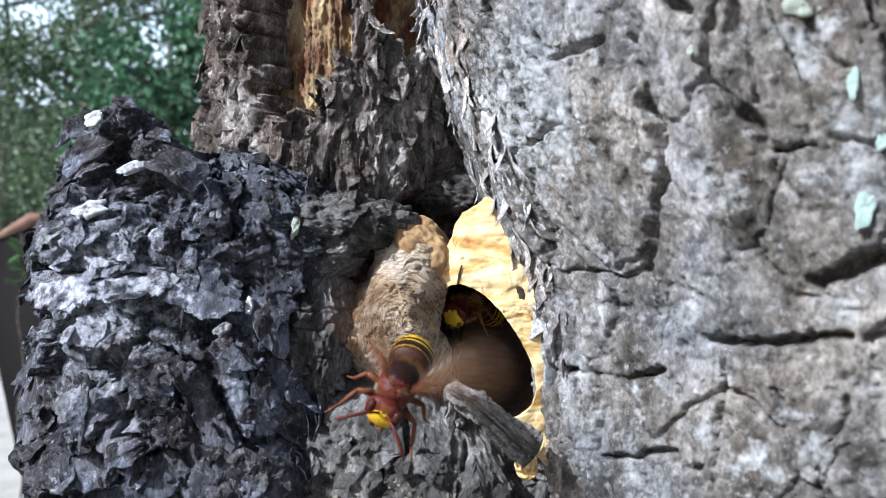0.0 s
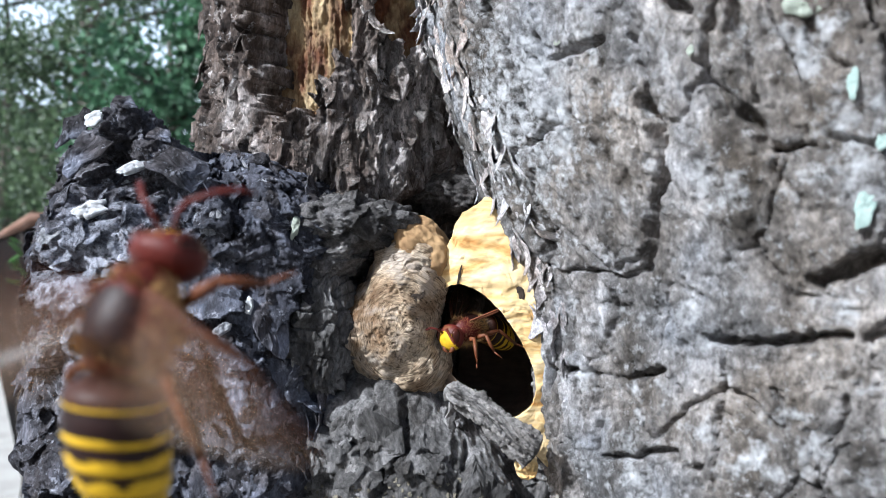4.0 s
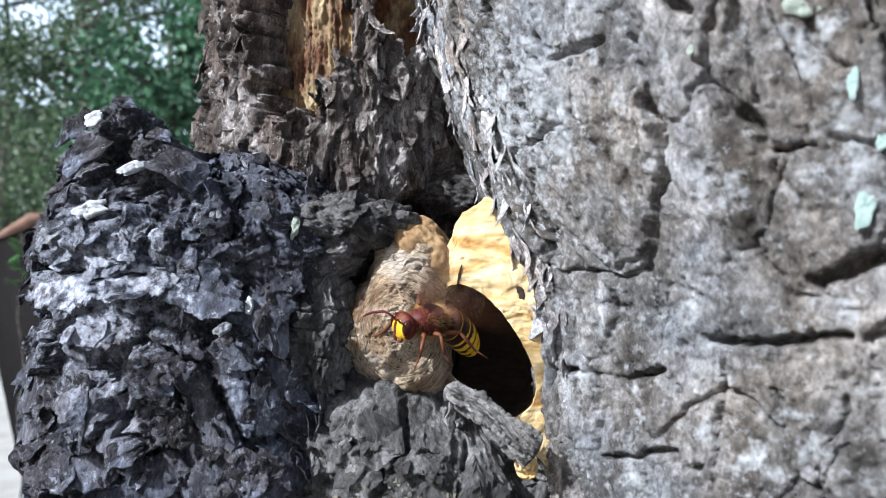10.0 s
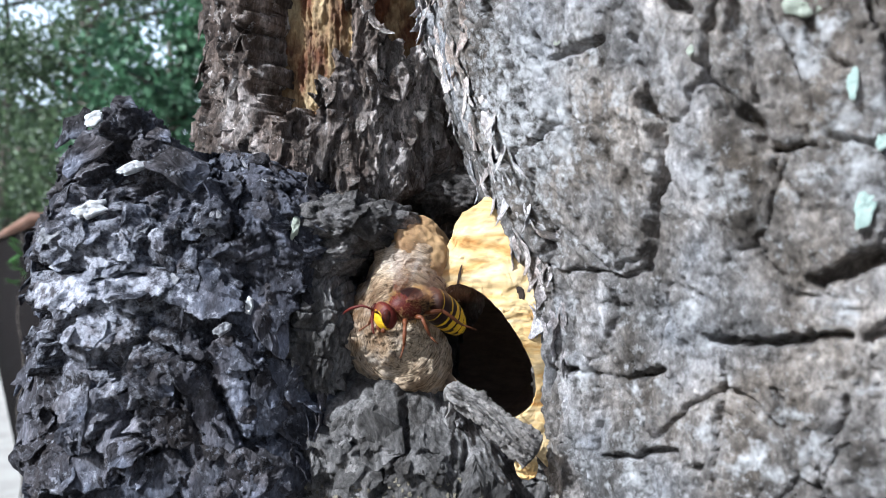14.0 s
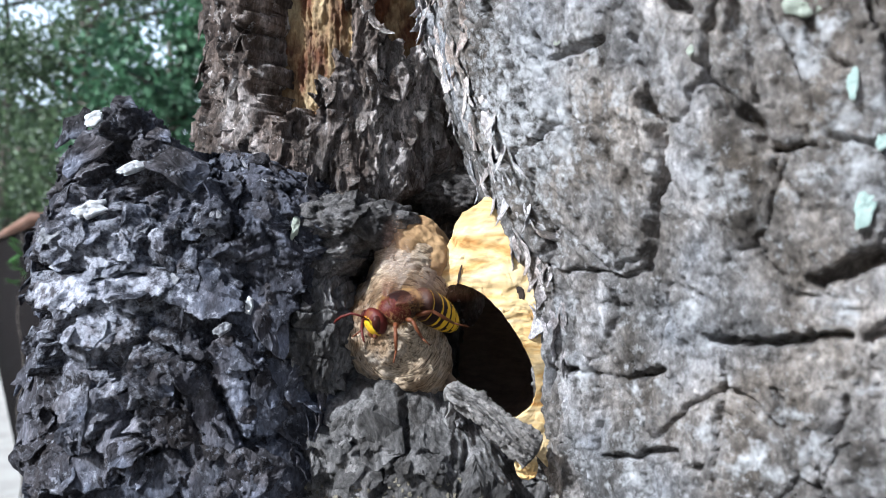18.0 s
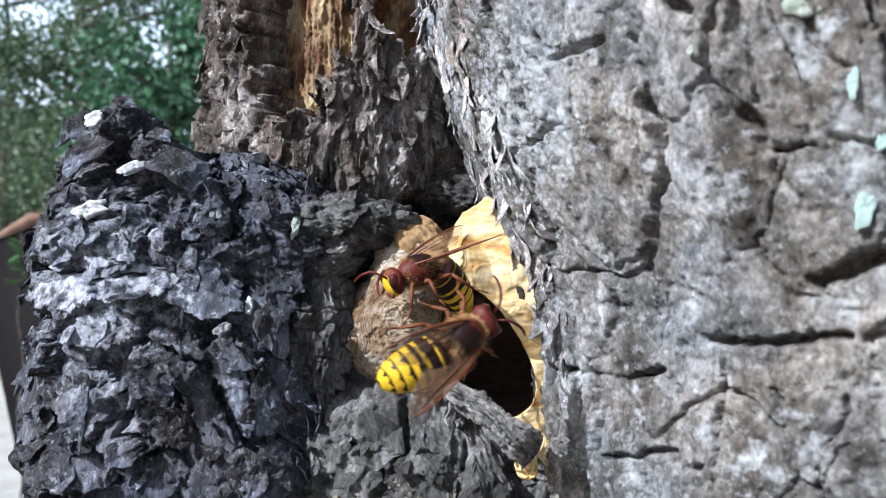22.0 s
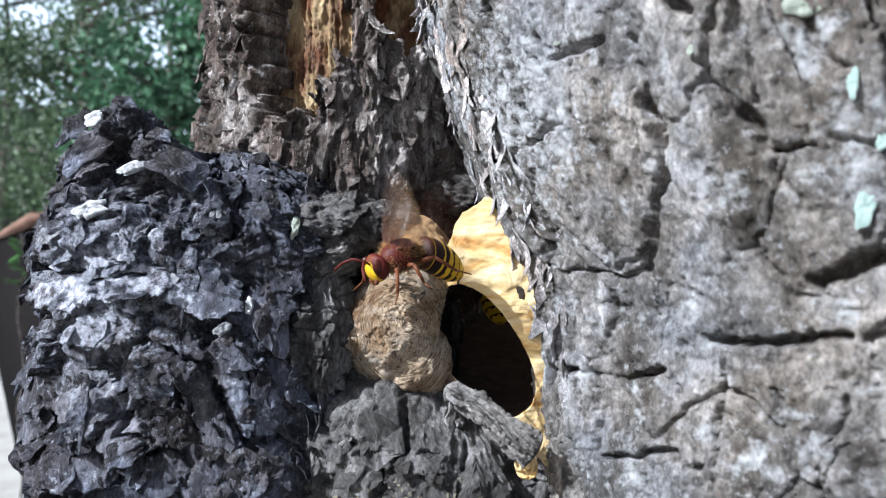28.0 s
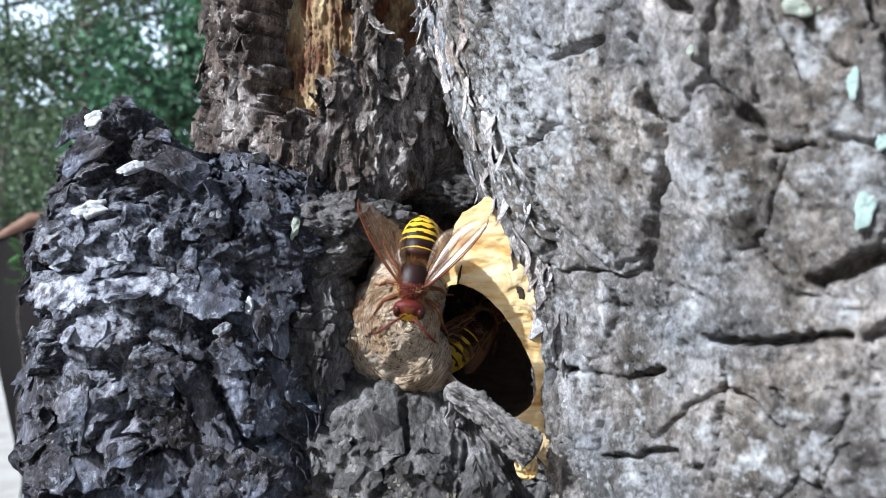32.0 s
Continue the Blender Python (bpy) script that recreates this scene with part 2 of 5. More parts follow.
def callus_wood():
    """Tan wood whose long fibres run round a knot, paler and darker by turns."""
    m, nt, p = material("callus_wood")
    co = nt.nodes.new("ShaderNodeTexCoord")
    shift = nt.nodes.new("ShaderNodeVectorMath")
    shift.operation = "SUBTRACT"
    shift.inputs[1].default_value = Vector((-0.012, 0.2208, 1.477))
    nt.links.new(co.outputs["Object"], shift.inputs[0])
    axes = nt.nodes.new("ShaderNodeSeparateXYZ")
    nt.links.new(shift.outputs[0], axes.inputs[0])
    around, away = nt.nodes.new("ShaderNodeMath"), nt.nodes.new("ShaderNodeVectorMath")
    around.operation, away.operation = "ARCTAN2", "LENGTH"
    nt.links.new(axes.outputs["Z"], around.inputs[0])
    nt.links.new(axes.outputs["X"], around.inputs[1])
    flat = nt.nodes.new("ShaderNodeVectorMath")
    flat.operation = "MULTIPLY"
    flat.inputs[1].default_value = (1.25, 0.35, 1)
    nt.links.new(shift.outputs[0], flat.inputs[0])
    nt.links.new(flat.outputs[0], away.inputs[0])
    polar = nt.nodes.new("ShaderNodeCombineXYZ")
    nt.links.new(away.outputs["Value"], polar.inputs[0])
    slow = nt.nodes.new("ShaderNodeMath")
    slow.operation = "MULTIPLY"
    slow.inputs[1].default_value = 0.0022
    nt.links.new(around.outputs[0], slow.inputs[0])
    nt.links.new(slow.outputs[0], polar.inputs[1])
    n = nt.nodes.new("ShaderNodeTexNoise")
    n.inputs["Scale"].default_value, n.inputs["Detail"].default_value, n.inputs["Roughness"].default_value = 1300, 6, 0.7
    n.inputs["Distortion"].default_value = 1.9
    nt.links.new(polar.outputs[0], n.inputs["Vector"])
    thread = n.outputs["Fac"]
    broad = ramp(nt, tex(nt, 75, 5, 0.65), [(0.34, (0.33, 0.22, 0.13)), (0.5, (0.51, 0.40, 0.28)), (0.64, (0.63, 0.54, 0.42))])
    lines = ramp(nt, thread, [(0.36, (0.10, 0.075, 0.06)), (0.46, (0.75, 0.72, 0.69)), (0.60, (1.3, 1.28, 1.26))])
    c = mix(nt, 0.9, broad, lines, "MULTIPLY")
    c = mix(nt, 1.0, c, ramp(nt, tex(nt, 55, 4, 0.6), [(0.40, (0.42, 0.34, 0.27)), (0.55, (1, 1, 1))]), "MULTIPLY")
    grey = ramp(nt, tex(nt, 110, 4, 0.65), [(0.50, (0, 0, 0)), (0.62, (0.6, 0.6, 0.6))])
    c = mix(nt, grey, c, (0.46, 0.40, 0.35))
    pits = ramp(nt, tex(nt, 420, 4, 0.7), [(0.32, (0.2, 0.16, 0.13)), (0.42, (1, 1, 1))])
    nt.links.new(mix(nt, 0.9, c, pits, "MULTIPLY"), p.inputs["Base Color"])
    p.inputs["Roughness"].default_value = 0.85
    p.inputs["Specular IOR Level"].default_value = 0.2
    bump(nt, p, thread, 1.0, 0.0016)
    return m


M_CALLUS = callus_wood()
M_FOLD = plain("ochre_callus", (0.20, 0.11, 0.045), (0.44, 0.29, 0.14), 160, 0.8, 0.6, (1, 1, 0.6), 0.001)
M_LICHEN = plain("pale_lichen", (0.20, 0.27, 0.245), (0.33, 0.41, 0.375), 400, 0.9, 0.5)
M_MOSS = plain("green_moss", (0.02, 0.022, 0.010), (0.065, 0.068, 0.03), 500, 0.95, 0.6)
M_LICHEN_GREY = plain("grey_lichen", (0.18, 0.20, 0.16), (0.34, 0.37, 0.31), 500, 0.9, 0.6)
M_MOSS_PALE = plain("pale_moss", (0.10, 0.09, 0.03), (0.24, 0.22, 0.09), 500, 0.95, 0.6)
M_CRUMB = plain("bark_crumbs", (0.06, 0.052, 0.038), (0.27, 0.245, 0.185), 700, 0.95, 0.6)
# chip colours hold bleached bark and painted sun spots
M_CHIP = plain("bleached_sunlit_chip", (0.30, 0.30, 0.31), (0.80, 0.81, 0.83), 330, 0.85, 1.0, depth=0.001)
M_CHIP_GREY = plain("lit_grey_chip", (0.10, 0.10, 0.11), (0.50, 0.51, 0.54), 420, 0.85, 1.0, depth=0.001)
# nest paper far darker than the wall: the shade inside is in the colour
M_CHAMBER = plain("shaded_inner_paper", (0.09, 0.062, 0.046), (0.20, 0.14, 0.10), 200, 0.95, 0.4, (1, 1, 3))
# near-black colour for the shade in small openings
M_DARK = plain("opening_shade", (0.020, 0.014, 0.010), (0.050, 0.034, 0.024), 200, 0.95, 0.3)


def paper():
    m, nt, p = material("nest_paper")
    band = tex(nt, 130, 4, 0.55, (0.35, 1, 1.3), distortion=0.8)
    c = ramp(nt, band, [(0.30, (0.36, 0.17, 0.05)), (0.39, (0.52, 0.32, 0.12)), (0.48, (0.62, 0.45, 0.215)), (0.62, (0.68, 0.545, 0.33))])
    fleck = ramp(nt, tex(nt, 600, 4, 0.7, (0.4, 1, 1.4)), [(0.25, (0.62, 0.5, 0.36)), (0.45, (1, 1, 1))])
    nt.links.new(mix(nt, 0.5, c, fleck, "MULTIPLY"), p.inputs["Base Color"])
    p.inputs["Roughness"].default_value = 0.9
    p.inputs["Specular IOR Level"].default_value = 0.15
    bump(nt, p, band, 0.5, 0.0012)
    return m


M_PAPER = paper()


# ---- mesh helpers ----
def mesh_of(name, verts, faces, mats, smooth=True, index=None):
    """A mesh from arrays of places and of three- or four-sided faces."""
    me = bpy.data.meshes.new(name)
    n, k = faces.shape
    me.vertices.add(len(verts))
    me.vertices.foreach_set("co", np.asarray(verts, np.float32).ravel())
    me.loops.add(n * k)
    me.loops.foreach_set("vertex_index", faces.astype(np.int32).ravel())
    me.polygons.add(n)
    me.polygons.foreach_set("loop_start", np.arange(0, n * k, k, dtype=np.int32))
    me.polygons.foreach_set("loop_total", np.full(n, k, np.int32))
    me.polygons.foreach_set("use_smooth", np.full(n, smooth))
    for m in mats:
        me.materials.append(m)
    if index is not None:
        me.polygons.foreach_set("material_index", index.astype(np.int32))
    me.update(calc_edges=True)
    me.validate()
    return me


def attach(name, me, parent, label="", loc=None):
    """A mesh as a part under its thing; loc: the thing's place, where the mesh is in world metres."""
    ob = new(name, me)
    ob.parent = parent
    if loc is not None:
        ob.matrix_parent_inverse = Matrix.Translation(-Vector(loc))
    return tagged(ob, label)


def part(name, bm, mat, parent, label="", smooth=True, loc=None):
    me = bpy.data.meshes.new(name)
    bm.to_mesh(me)
    bm.free()
    for m in (mat if isinstance(mat, (list, tuple)) else [mat]):
        me.materials.append(m)
    me.polygons.foreach_set("use_smooth", [smooth] * len(me.polygons))
    return attach(name, me, parent, label, loc)


def sub(verts, faces, keep):
    """The faces kept, with only the places that they need."""
    f = faces[keep]
    used, inv = np.unique(f, return_inverse=True)
    return verts[used], inv.reshape(f.shape)


def grid_faces(nu, nv, closed):
    i = np.arange(nu if closed else nu - 1)
    j = np.arange(nv - 1)
    a, b = np.meshgrid(i, j, indexing="ij")
    a2 = (a + 1) % nu
    return np.stack([a * nv + b, a2 * nv + b, a2 * nv + b + 1, a * nv + b + 1], -1).reshape(-1, 4)


TREE_AT = Vector((0.05, 0.30, 0.0))
tree = tagged(new("tree"), "old fruit tree trunk with rough grey bark, burl and hollow", "tree")
tree.location = TREE_AT


def stem(name, label, centre, radius, relief, low, high, dense, arc, mat, step, plates=True, plate_label="",
         squareness=2.0, cut=None, most=60):
    """A stem of the tree: a round bark body with relief, its plates split off as pieces.
    centre(z), radius(th, z): arrays in metres; relief(u, v, p): height in mm and cell numbers; dense: the span of height
    with fine detail; arc: the span of angle with it (degrees); cut: faces left out by chart place."""
    a0, a1 = radians(arc[0]), radians(arc[1])
    rr = float(np.mean(radius(np.array([-math.pi / 2]), np.array([(dense[0] + dense[1]) / 2]))))
    nd = int((a1 - a0) * rr / step)
    th = np.concatenate([np.linspace(a0, a1, nd), np.linspace(a1, a0 + 2 * math.pi, 42)[1:-1]])
    zz = np.concatenate([np.linspace(low, dense[0], 30)[:-1] if low < dense[0] else [],
                         np.arange(dense[0], dense[1], step), np.linspace(dense[1], high, 24) if high > dense[1] else []])
    T, Z = np.meshgrid(th, zz, indexing="ij")
    cx, cy = centre(Z)
    q = squareness
    ce, se = np.cos(T), np.sin(T)
    shape = (np.abs(ce) ** q + np.abs(se) ** q) ** (-1 / q)
    R = radius(T, Z) * shape
    X, Y = cx + R * ce, cy + R * se
    u, v = rr * (T + math.pi / 2) * 1000, (Z - 1.5) * 1000
    h, ci, cj, edge = relief(u, v, X * 1000, Y * 1000, v)
    X, Y = X + h * 0.001 * ce, Y + h * 0.001 * se
    verts = np.stack([X, Y, Z], -1).reshape(-1, 3)
    nu, nv = T.shape
    faces = grid_faces(nu, nv, True)
    fu, fv = u.reshape(-1)[faces], v.reshape(-1)[faces]
    keep = np.ones(len(faces), bool)
    if cut is not None:
        keep = ~cut(fu.mean(1), fv.mean(1))
    if plates:
        code = (ci * 1000 + cj).reshape(-1)[faces]
        e = edge.reshape(-1)[faces]
        inner = (code == code[:, :1]).all(1) & (e.min(1) > 0) & keep
        inner &= (fv.mean(1) > dense[0] * 1000 - 1500) & (fv.mean(1) < dense[1] * 1000 - 1500) & (faces.max(1) < nd * nv)
        ids, count = np.unique(code[inner, 0], return_counts=True)
        largest = np.argsort(-count)[:most]
        for k in ids[largest]:
            m = inner & (code[:, 0] == k)
            attach("bark_plate", mesh_of("bark_plate", *sub(verts, faces, m), [mat]), tree, plate_label, TREE_AT)
            keep &= ~m
    v2, f2 = sub(verts, faces, keep)
    ob = attach(name, mesh_of(name, v2, f2, [mat]), tree, label, TREE_AT)
    # the closed upper end
    bm = bmesh.new()
    top = [bm.verts.new(verts[i * nv + nv - 1]) for i in range(nu)]
    bm.faces.new(top)
    part("cut_end", bm, M_WOOD, tree, "sawn wooden end", False, TREE_AT)
    return X, Y, Z, T, nd


# ---- the large trunk ----
LONG_CRACKS = [([(-110.2, 43.4), (-109.0, 34.7), (-111.1, 27.0)], 0.7, 2.0),
               ([(-111.8, 29.5), (-110.6, 26.0), (-111.4, 22.5)], 2.0, 5.0),
               ([(-111.4, 22.0), (-113.0, 15.2), (-116.8, 10.7), (-120.5, 3.5), (-124.5, -4.0)], 1.3, 4.5),
               ([(-124.5, -4.0), (-132.5, -6.3), (-142.0, -5.0), (-153.6, -5.8)], 0.6, 2.0),
               ([(-131.3, 42.6), (-124.6, 43.7), (-116.6, 43.7)], 0.8, 2.5),
               ([(-97.2, 35.3), (-95.9, 28.8), (-96.0, 25.6)], 0.5, 2.0),
               ([(-91.8, 24.6), (-91.3, 22.0), (-90.5, 19.2)], 1.6, 3.5),
               ([(-90.5, 18.2), (-86.6, 18.4), (-83.0, 18.3)], 0.5, 3.0),
               ([(-88.0, 37.0), (-89.5, 26.9)], 0.5, 1.5),
               ([(-88.4, 45.2), (-88.4, 39.1)], 1.2, 2.5)]
CROSS_CRACKS = [([(-90.2, -5.8), (-84.3, -3.9), (-77.7, -0.9)], 1.5, 5),
                ([(-113.3, -18.4), (-106.2, -18.7), (-96.3, -17.3), (-86.5, -15.1)], 0.9, 4),
                ([(-83.1, -15.9), (-77.5, -12.6)], 1.1, 3),
                ([(-160.8, -32.0), (-152.4, -29.8)], 0.8, 3),
                ([(-152.5, -30.9), (-137.4, -29.7)], 0.35, 1.5),
                ([(-137.4, -30.2), (-130.2, -28.1), (-124.1, -26.2)], 0.8, 3),
                ([(-121.9, -28.9), (-120.6, -31.1)], 0.7, 2),
                ([(-145.4, -50.0), (-134.6, -47.6), (-127.9, -44.5), (-123.3, -43.7), (-121.2, -46.3), (-115.8, -45.4)], 0.8, 3),
                ([(-161.5, 3.1), (-152.3, 3.7), (-154.4, 0.1), (-161.2, -1.3)], 0.9, 2.5)]
SHORT_CRACKS = [([(-150.2, -54.3), (-149.6, -61.1)], 0.8, 2),
                ([(-100.5, -27.0), (-99.9, -30.7)], 0.7, 2),
                ([(-87.8, -26.5), (-88.5, -30.6), (-91.0, -35.2)], 0.6, 1.5),
                ([(-93.0, -40.7), (-94.1, -45.2)], 0.6, 1.5),
                ([(-159.2, 3.0), (-157.0, 0.6)], 1.7, 6),
                ([(-150.6, 19.7), (-154.2, 13.0), (-156.4, 5.9)], 0.6, 1.8),
                ([(-135.2, 49.3), (-134.3, 42.6)], 0.7, 2),
                ([(-98.4, 47.4), (-96.2, 45.3)], 1.3, 3),
                ([(-77.4, 41.0), (-76.6, 35.0), (-73.6, 30.8)], 0.9, 1.6)]

EDGE_CRACKS = [([(-162.4, -7.3), (-162.4, -11.7), (-163.3, -20.7), (-164.5, -29.8), (-168.7, -38.1)], 1.7, 6.0),
               ([(-172.2, -54.3), (-175.3, -61.4), (-179.2, -69.8)], 1.8, 7.0),
               ([(-162.4, 59.5), (-161.7, 47.5), (-160.3, 35.4), (-160.3, 25.1), (-157.9, 16.1)], 1.1, 5.0),
               ([(-147.5, 59.4), (-144.8, 49.1), (-144.0, 39.4), (-144.2, 31.3)], 1.1, 5.0),
               ([(-148.2, -30.3), (-146.2, -35.5), (-145.3, -41.4), (-146.4, -47.8)], 1.3, 7.0)]


def main_centre(z):
    """The trunk leans, and is drawn in round the hollow."""
    return 0.1408 - 0.2 * (z - 1.5) + 0.0092 * np.exp(-((z - 1.488) / 0.045) ** 2), 0.235 + 0 * z



def relief_main(u, v, x, y, z):
    wu = u + 3.5 * fbm(u / 16, v / 30, u * 0, 3, 3)
    wv = v + 4 * fbm(u / 18, v / 22, u * 0 + 9, 3, 8)
    wu, wv = jag(wu, wv, 15, 0.5, 2.2)
    d1, d2, ci, cj, ou, ov = cells((wu - 0.18 * v) / 15, wv / 30, 41)
    edge = d2 - d1
    strength = ease(-0.35, 0.25, grain(u / 26, v / 26, u * 0, 77))
    sheet = 2.0 * (rnd(ci, cj, 5) - 0.5) + 0.09 * ou * 15 * (rnd(ci, cj, 6) - 0.5)
    sheet += 0.5 * flakes((wu - 0.18 * v) / 6.5, wv / 13, 71, 0.5, 1.0, (0, -0.35), 0.9, 1.5, 0.05)[0] + 1.0 * fbm(u / 6, v / 8, u * 0, 5, 21, 0.62)
    h = layers(sheet, 0.9, 0.25) - 2.4 * strength * (1 - ease(0.0, 0.06, edge)) ** 1.2
    h += 0.26 * (1 + 0.7 * ease(-85, -120, u)) * flakes((wu - 0.18 * v) / 2.6, wv / 6, 75, 0.45, 0.95, (0, -0.4), 1.2, 1.6, 0.05)[0]
    h += 0.25 * fbm(u / 1.6, v / 2.0, u * 0, 4, 23, 0.65) + 0.3 * ridged(u / 9, v / 3.5, u * 0, 3, 33) * ease(-110, -90, u)
    flank = ease(-138, -152, u)
    h += flank * (1.1 * ridged((wu + 0.12 * v) / 4.2, wv / 26, u * 0, 3, 35) + 0.5 * ridged((wu + 0.12 * v) / 1.7, wv / 9, u * 0, 3, 37))
    near_u, near_v = u + 0.8 * fbm(u / 4, v / 4, u * 0, 4, 2, 0.65), v + 0.8 * fbm(u / 4, v / 4, u * 0, 4, 4, 0.65)
    uneven = np.maximum(1.0 + 0.6 * fbm(u / 7, v / 7, u * 0, 4, 25), 0.55)
    for line, wide, deep in LONG_CRACKS + CROSS_CRACKS + SHORT_CRACKS + EDGE_CRACKS:
        h -= 1.4 * deep * groove(near_u, near_v, line, 1.35 * wide * uneven)
    return h, ci, cj, edge - 0.07


MAIN = stem("main_stem", "broad grey trunk with cracked plated bark",
     main_centre, lambda t, z: 0.13 + 0.02 * np.exp(-z * 3) - 0.011 * np.exp(-((z - 1.468) / 0.03) ** 2) * ease(0.89, 0.97, np.cos(t + radians(195))),
     relief_main, 0.0, 2.3, (1.418, 1.575), (-205, -110), M_BARK_MAIN, 0.00044, plate_label="grey plate of cracked bark")


# ---- the stem behind ----
def relief_rear(u, v, x, y, z):
    wu = u + 2.5 * fbm(u / 9, v / 14, u * 0, 3, 103)
    wv = v + 2.5 * fbm(u / 9, v / 14, u * 0 + 5, 3, 108) + 0.35 * u
    wu, wv = jag(wu, wv, 115, 0.35, 1.8)
    f, ci, cj, rim = flakes(wu / 6, wv / 22, 141, 0.55, 1.0, (0.0, -0.4), 1.3, 1.8)
    g, _, _, _ = flakes(wu / 2.4, wv / 7, 161, 0.5, 0.95, (0.0, -0.4), 1.6, 1.8)
    furrow = np.clip(1.2 * ridged(wu / 11, wv / 60, u * 0, 3, 137), -1.2, 1.6)
    h = 2.4 * f + 0.9 * g + 1.8 * furrow + 2.9 * ridged(wu / 6.0, wv / 26, u * 0, 2, 133) + 0.35 * ridged(wu / 1.8, wv / 9, u * 0, 2, 131)
    h = 0.35 * h + 0.65 * layers(h + 0.9 * fbm(u / 4, v / 9, u * 0, 4, 139, 0.6), 1.7)
    h += 0.35 * fbm(u / 1.8, v / 3, u * 0, 4, 135, 0.6) - 0.8
    h += 0.7 * flakes(wu / 1.5, wv / 4.5, 163, 0.5, 0.95, (0.0, -0.4), 1.4, 1.8)[0] + ease(-24, -31, u) * (0.6 + 1.5 * ridged((wu + 0.1 * v) / 5.0, wv / 34, u * 0, 2, 165))
    # bark is gone round the bare wood
    for cu, cv, ru, rv in BARE:
        q = np.sqrt(((u - cu - 0.10 * (v - cv)) / ru) ** 2 + ((v - cv) / rv) ** 2) + 0.38 * fbm(u / 5, v / 7, u * 0, 4, 171)
        h -= 21 * (1 - ease(0.84, 1.02, q))
    return h, ci, cj, rim - 0.06


BARE = [(-14.0, 72.0, 17.0, 32.0), (22.0, 82.0, 11.0, 19.0)]


def rear_radius(t, z):
    r = 0.0480 + 0.0035 * np.exp(-((z - 1.529) / 0.014) ** 2)
    w = z + 0.003 * np.sin(3 * t + 1) + 0.0015 * np.sin(9 * t) + 0.004 * ease(-1.2, -0.6, t)
    r = r - 0.022 * np.exp(-((w - 1.5095) / 0.0045) ** 2)
    r = r - 0.006 * ease(-1.45, -1.0, t) * (1 - ease(1.535, 1.56, z))
    return r - 0.012 * (1 - ease(1.503, 1.514, w)) - 0.03 * (1 - ease(1.465, 1.492, w))


def bare_wood():
    n, k = 260, 200
    th = np.linspace(radians(-170), radians(-30), n)
    zz = np.linspace(1.525, 1.62, k)
    T, Z = np.meshgrid(th, zz, indexing="ij")
    h = 0.0016 * ridged(T * 34, Z * 60, T * 0, 4, 181) + 0.0016 * fbm(T * 14, Z * 22, T * 0, 6, 183, 0.7) + 0.0014 * flakes(T * 14, Z * 26, 187, 0.5, 1.0, (0.0, -0.5), 1.6, 1.5)[0]
    R = 0.0360 + 0.0065 * ease(-2.0, -1.62, T) + 0.0015 * ease(-1.4, -1.1, T) + 0.5 * h + 0.0012 * fbm(T * 14, Z * 150, T * 0, 5, 191, 0.62) + 0.0006 * ridged(T * 24 + Z * 160, Z * 60, T * 0, 3, 193)
    verts = np.stack([-0.034 + R * np.cos(T), 0.285 + R * np.sin(T), Z], -1).reshape(-1, 3)
    attach("bare_wood", mesh_of("bare_wood", verts, grid_faces(n, k, False), [M_WOOD]), tree, "bare ochre wood where bark has fallen away", TREE_AT)


bare_wood()
REAR = stem("rear_stem", "dark shaggy stem behind the nest", lambda z: (-0.034 + 0.02 * (z - 1.5), 0.285 + 0 * z), rear_radius,
     relief_rear, 1.40, 2.2, (1.485, 1.59), (-190, -10), M_BARK_REAR, 0.00044, plate_label="shaggy dark bark flake")


# ---- the burl ----
def relief_burl(u, v, x, y, z):
    wu = u + 3 * fbm(u / 10, v / 10, u * 0, 3, 203)
    wv = v + 3 * fbm(u / 10, v / 10, u * 0 + 5, 3, 208)
    wu, wv = jag(wu, wv, 215, 0.9, 2.4)
    f, ci, cj, rim = flakes((wu + 0.3 * wv) / 9, (wv - 0.3 * wu) / 8, 241, 0.5, 1.0, (0.2, -0.4), 2.4, 1.5)
    g, _, _, _ = flakes((wu - 0.4 * wv) / 4, (wv + 0.4 * wu) / 4, 261, 0.5, 1.0, (0.0, -0.4), 1.8, 1.6)
    k = 0.45 + 1.1 * ease(-8, 14, v)
    h = 2.8 * f + 1.3 * k * g - 1.0
    h += 1.5 * ridged((wu + 0.3 * wv) / 9, (wv - 0.2 * wu) / 5, u * 0, 3, 223) * ease(-10, 6, v)
    big, which, inside = slabs(u, v, 271, UPPER_SLABS + LOWER_SLABS)
    over = 1.5 * big > h
    h = np.where(over, 1.5 * big + 0.3 * g, h)
    k = np.where(over, 0.7 * k, k)
    ci, cj, rim = np.where(over, which, ci), np.where(over, -77, cj), np.where(over, inside, rim)
    h = np.where(over, h, layers(h + 1.2 * fbm(wu / 9, wv / 7, u * 0, 2, 237, 0.5), 1.5, 0.5))
    fine = jag(u, v, 283, 0.8, 1.6)
    h += 0.34 * k * flakes(fine[0] / 2.2, fine[1] / 2.6, 281, 0.5, 1.0, (0, -0.3), 1.6, 1.6)[0]
    h += 1.6 * fbm(u / 20, v / 18, u * 0, 2, 221) + 0.22 * k * fbm(u / 2.5, v / 2.5, u * 0, 4, 231, 0.6) + 0.22 * ridged((u + 0.4 * v + 2 * fbm(u / 9, v / 9, u * 0, 2, 235)) / 1.1, (v - 0.4 * u) / 6, u * 0, 3, 233)
    for line, wide, deep in BURL_CRACKS + BURL_HOLLOWS:
        h -= 1.5 * deep * groove(*jag(u, v, 251, 1.0, 3.0), line, 1.0 * wide)
    return h, ci, cj, rim - 0.05


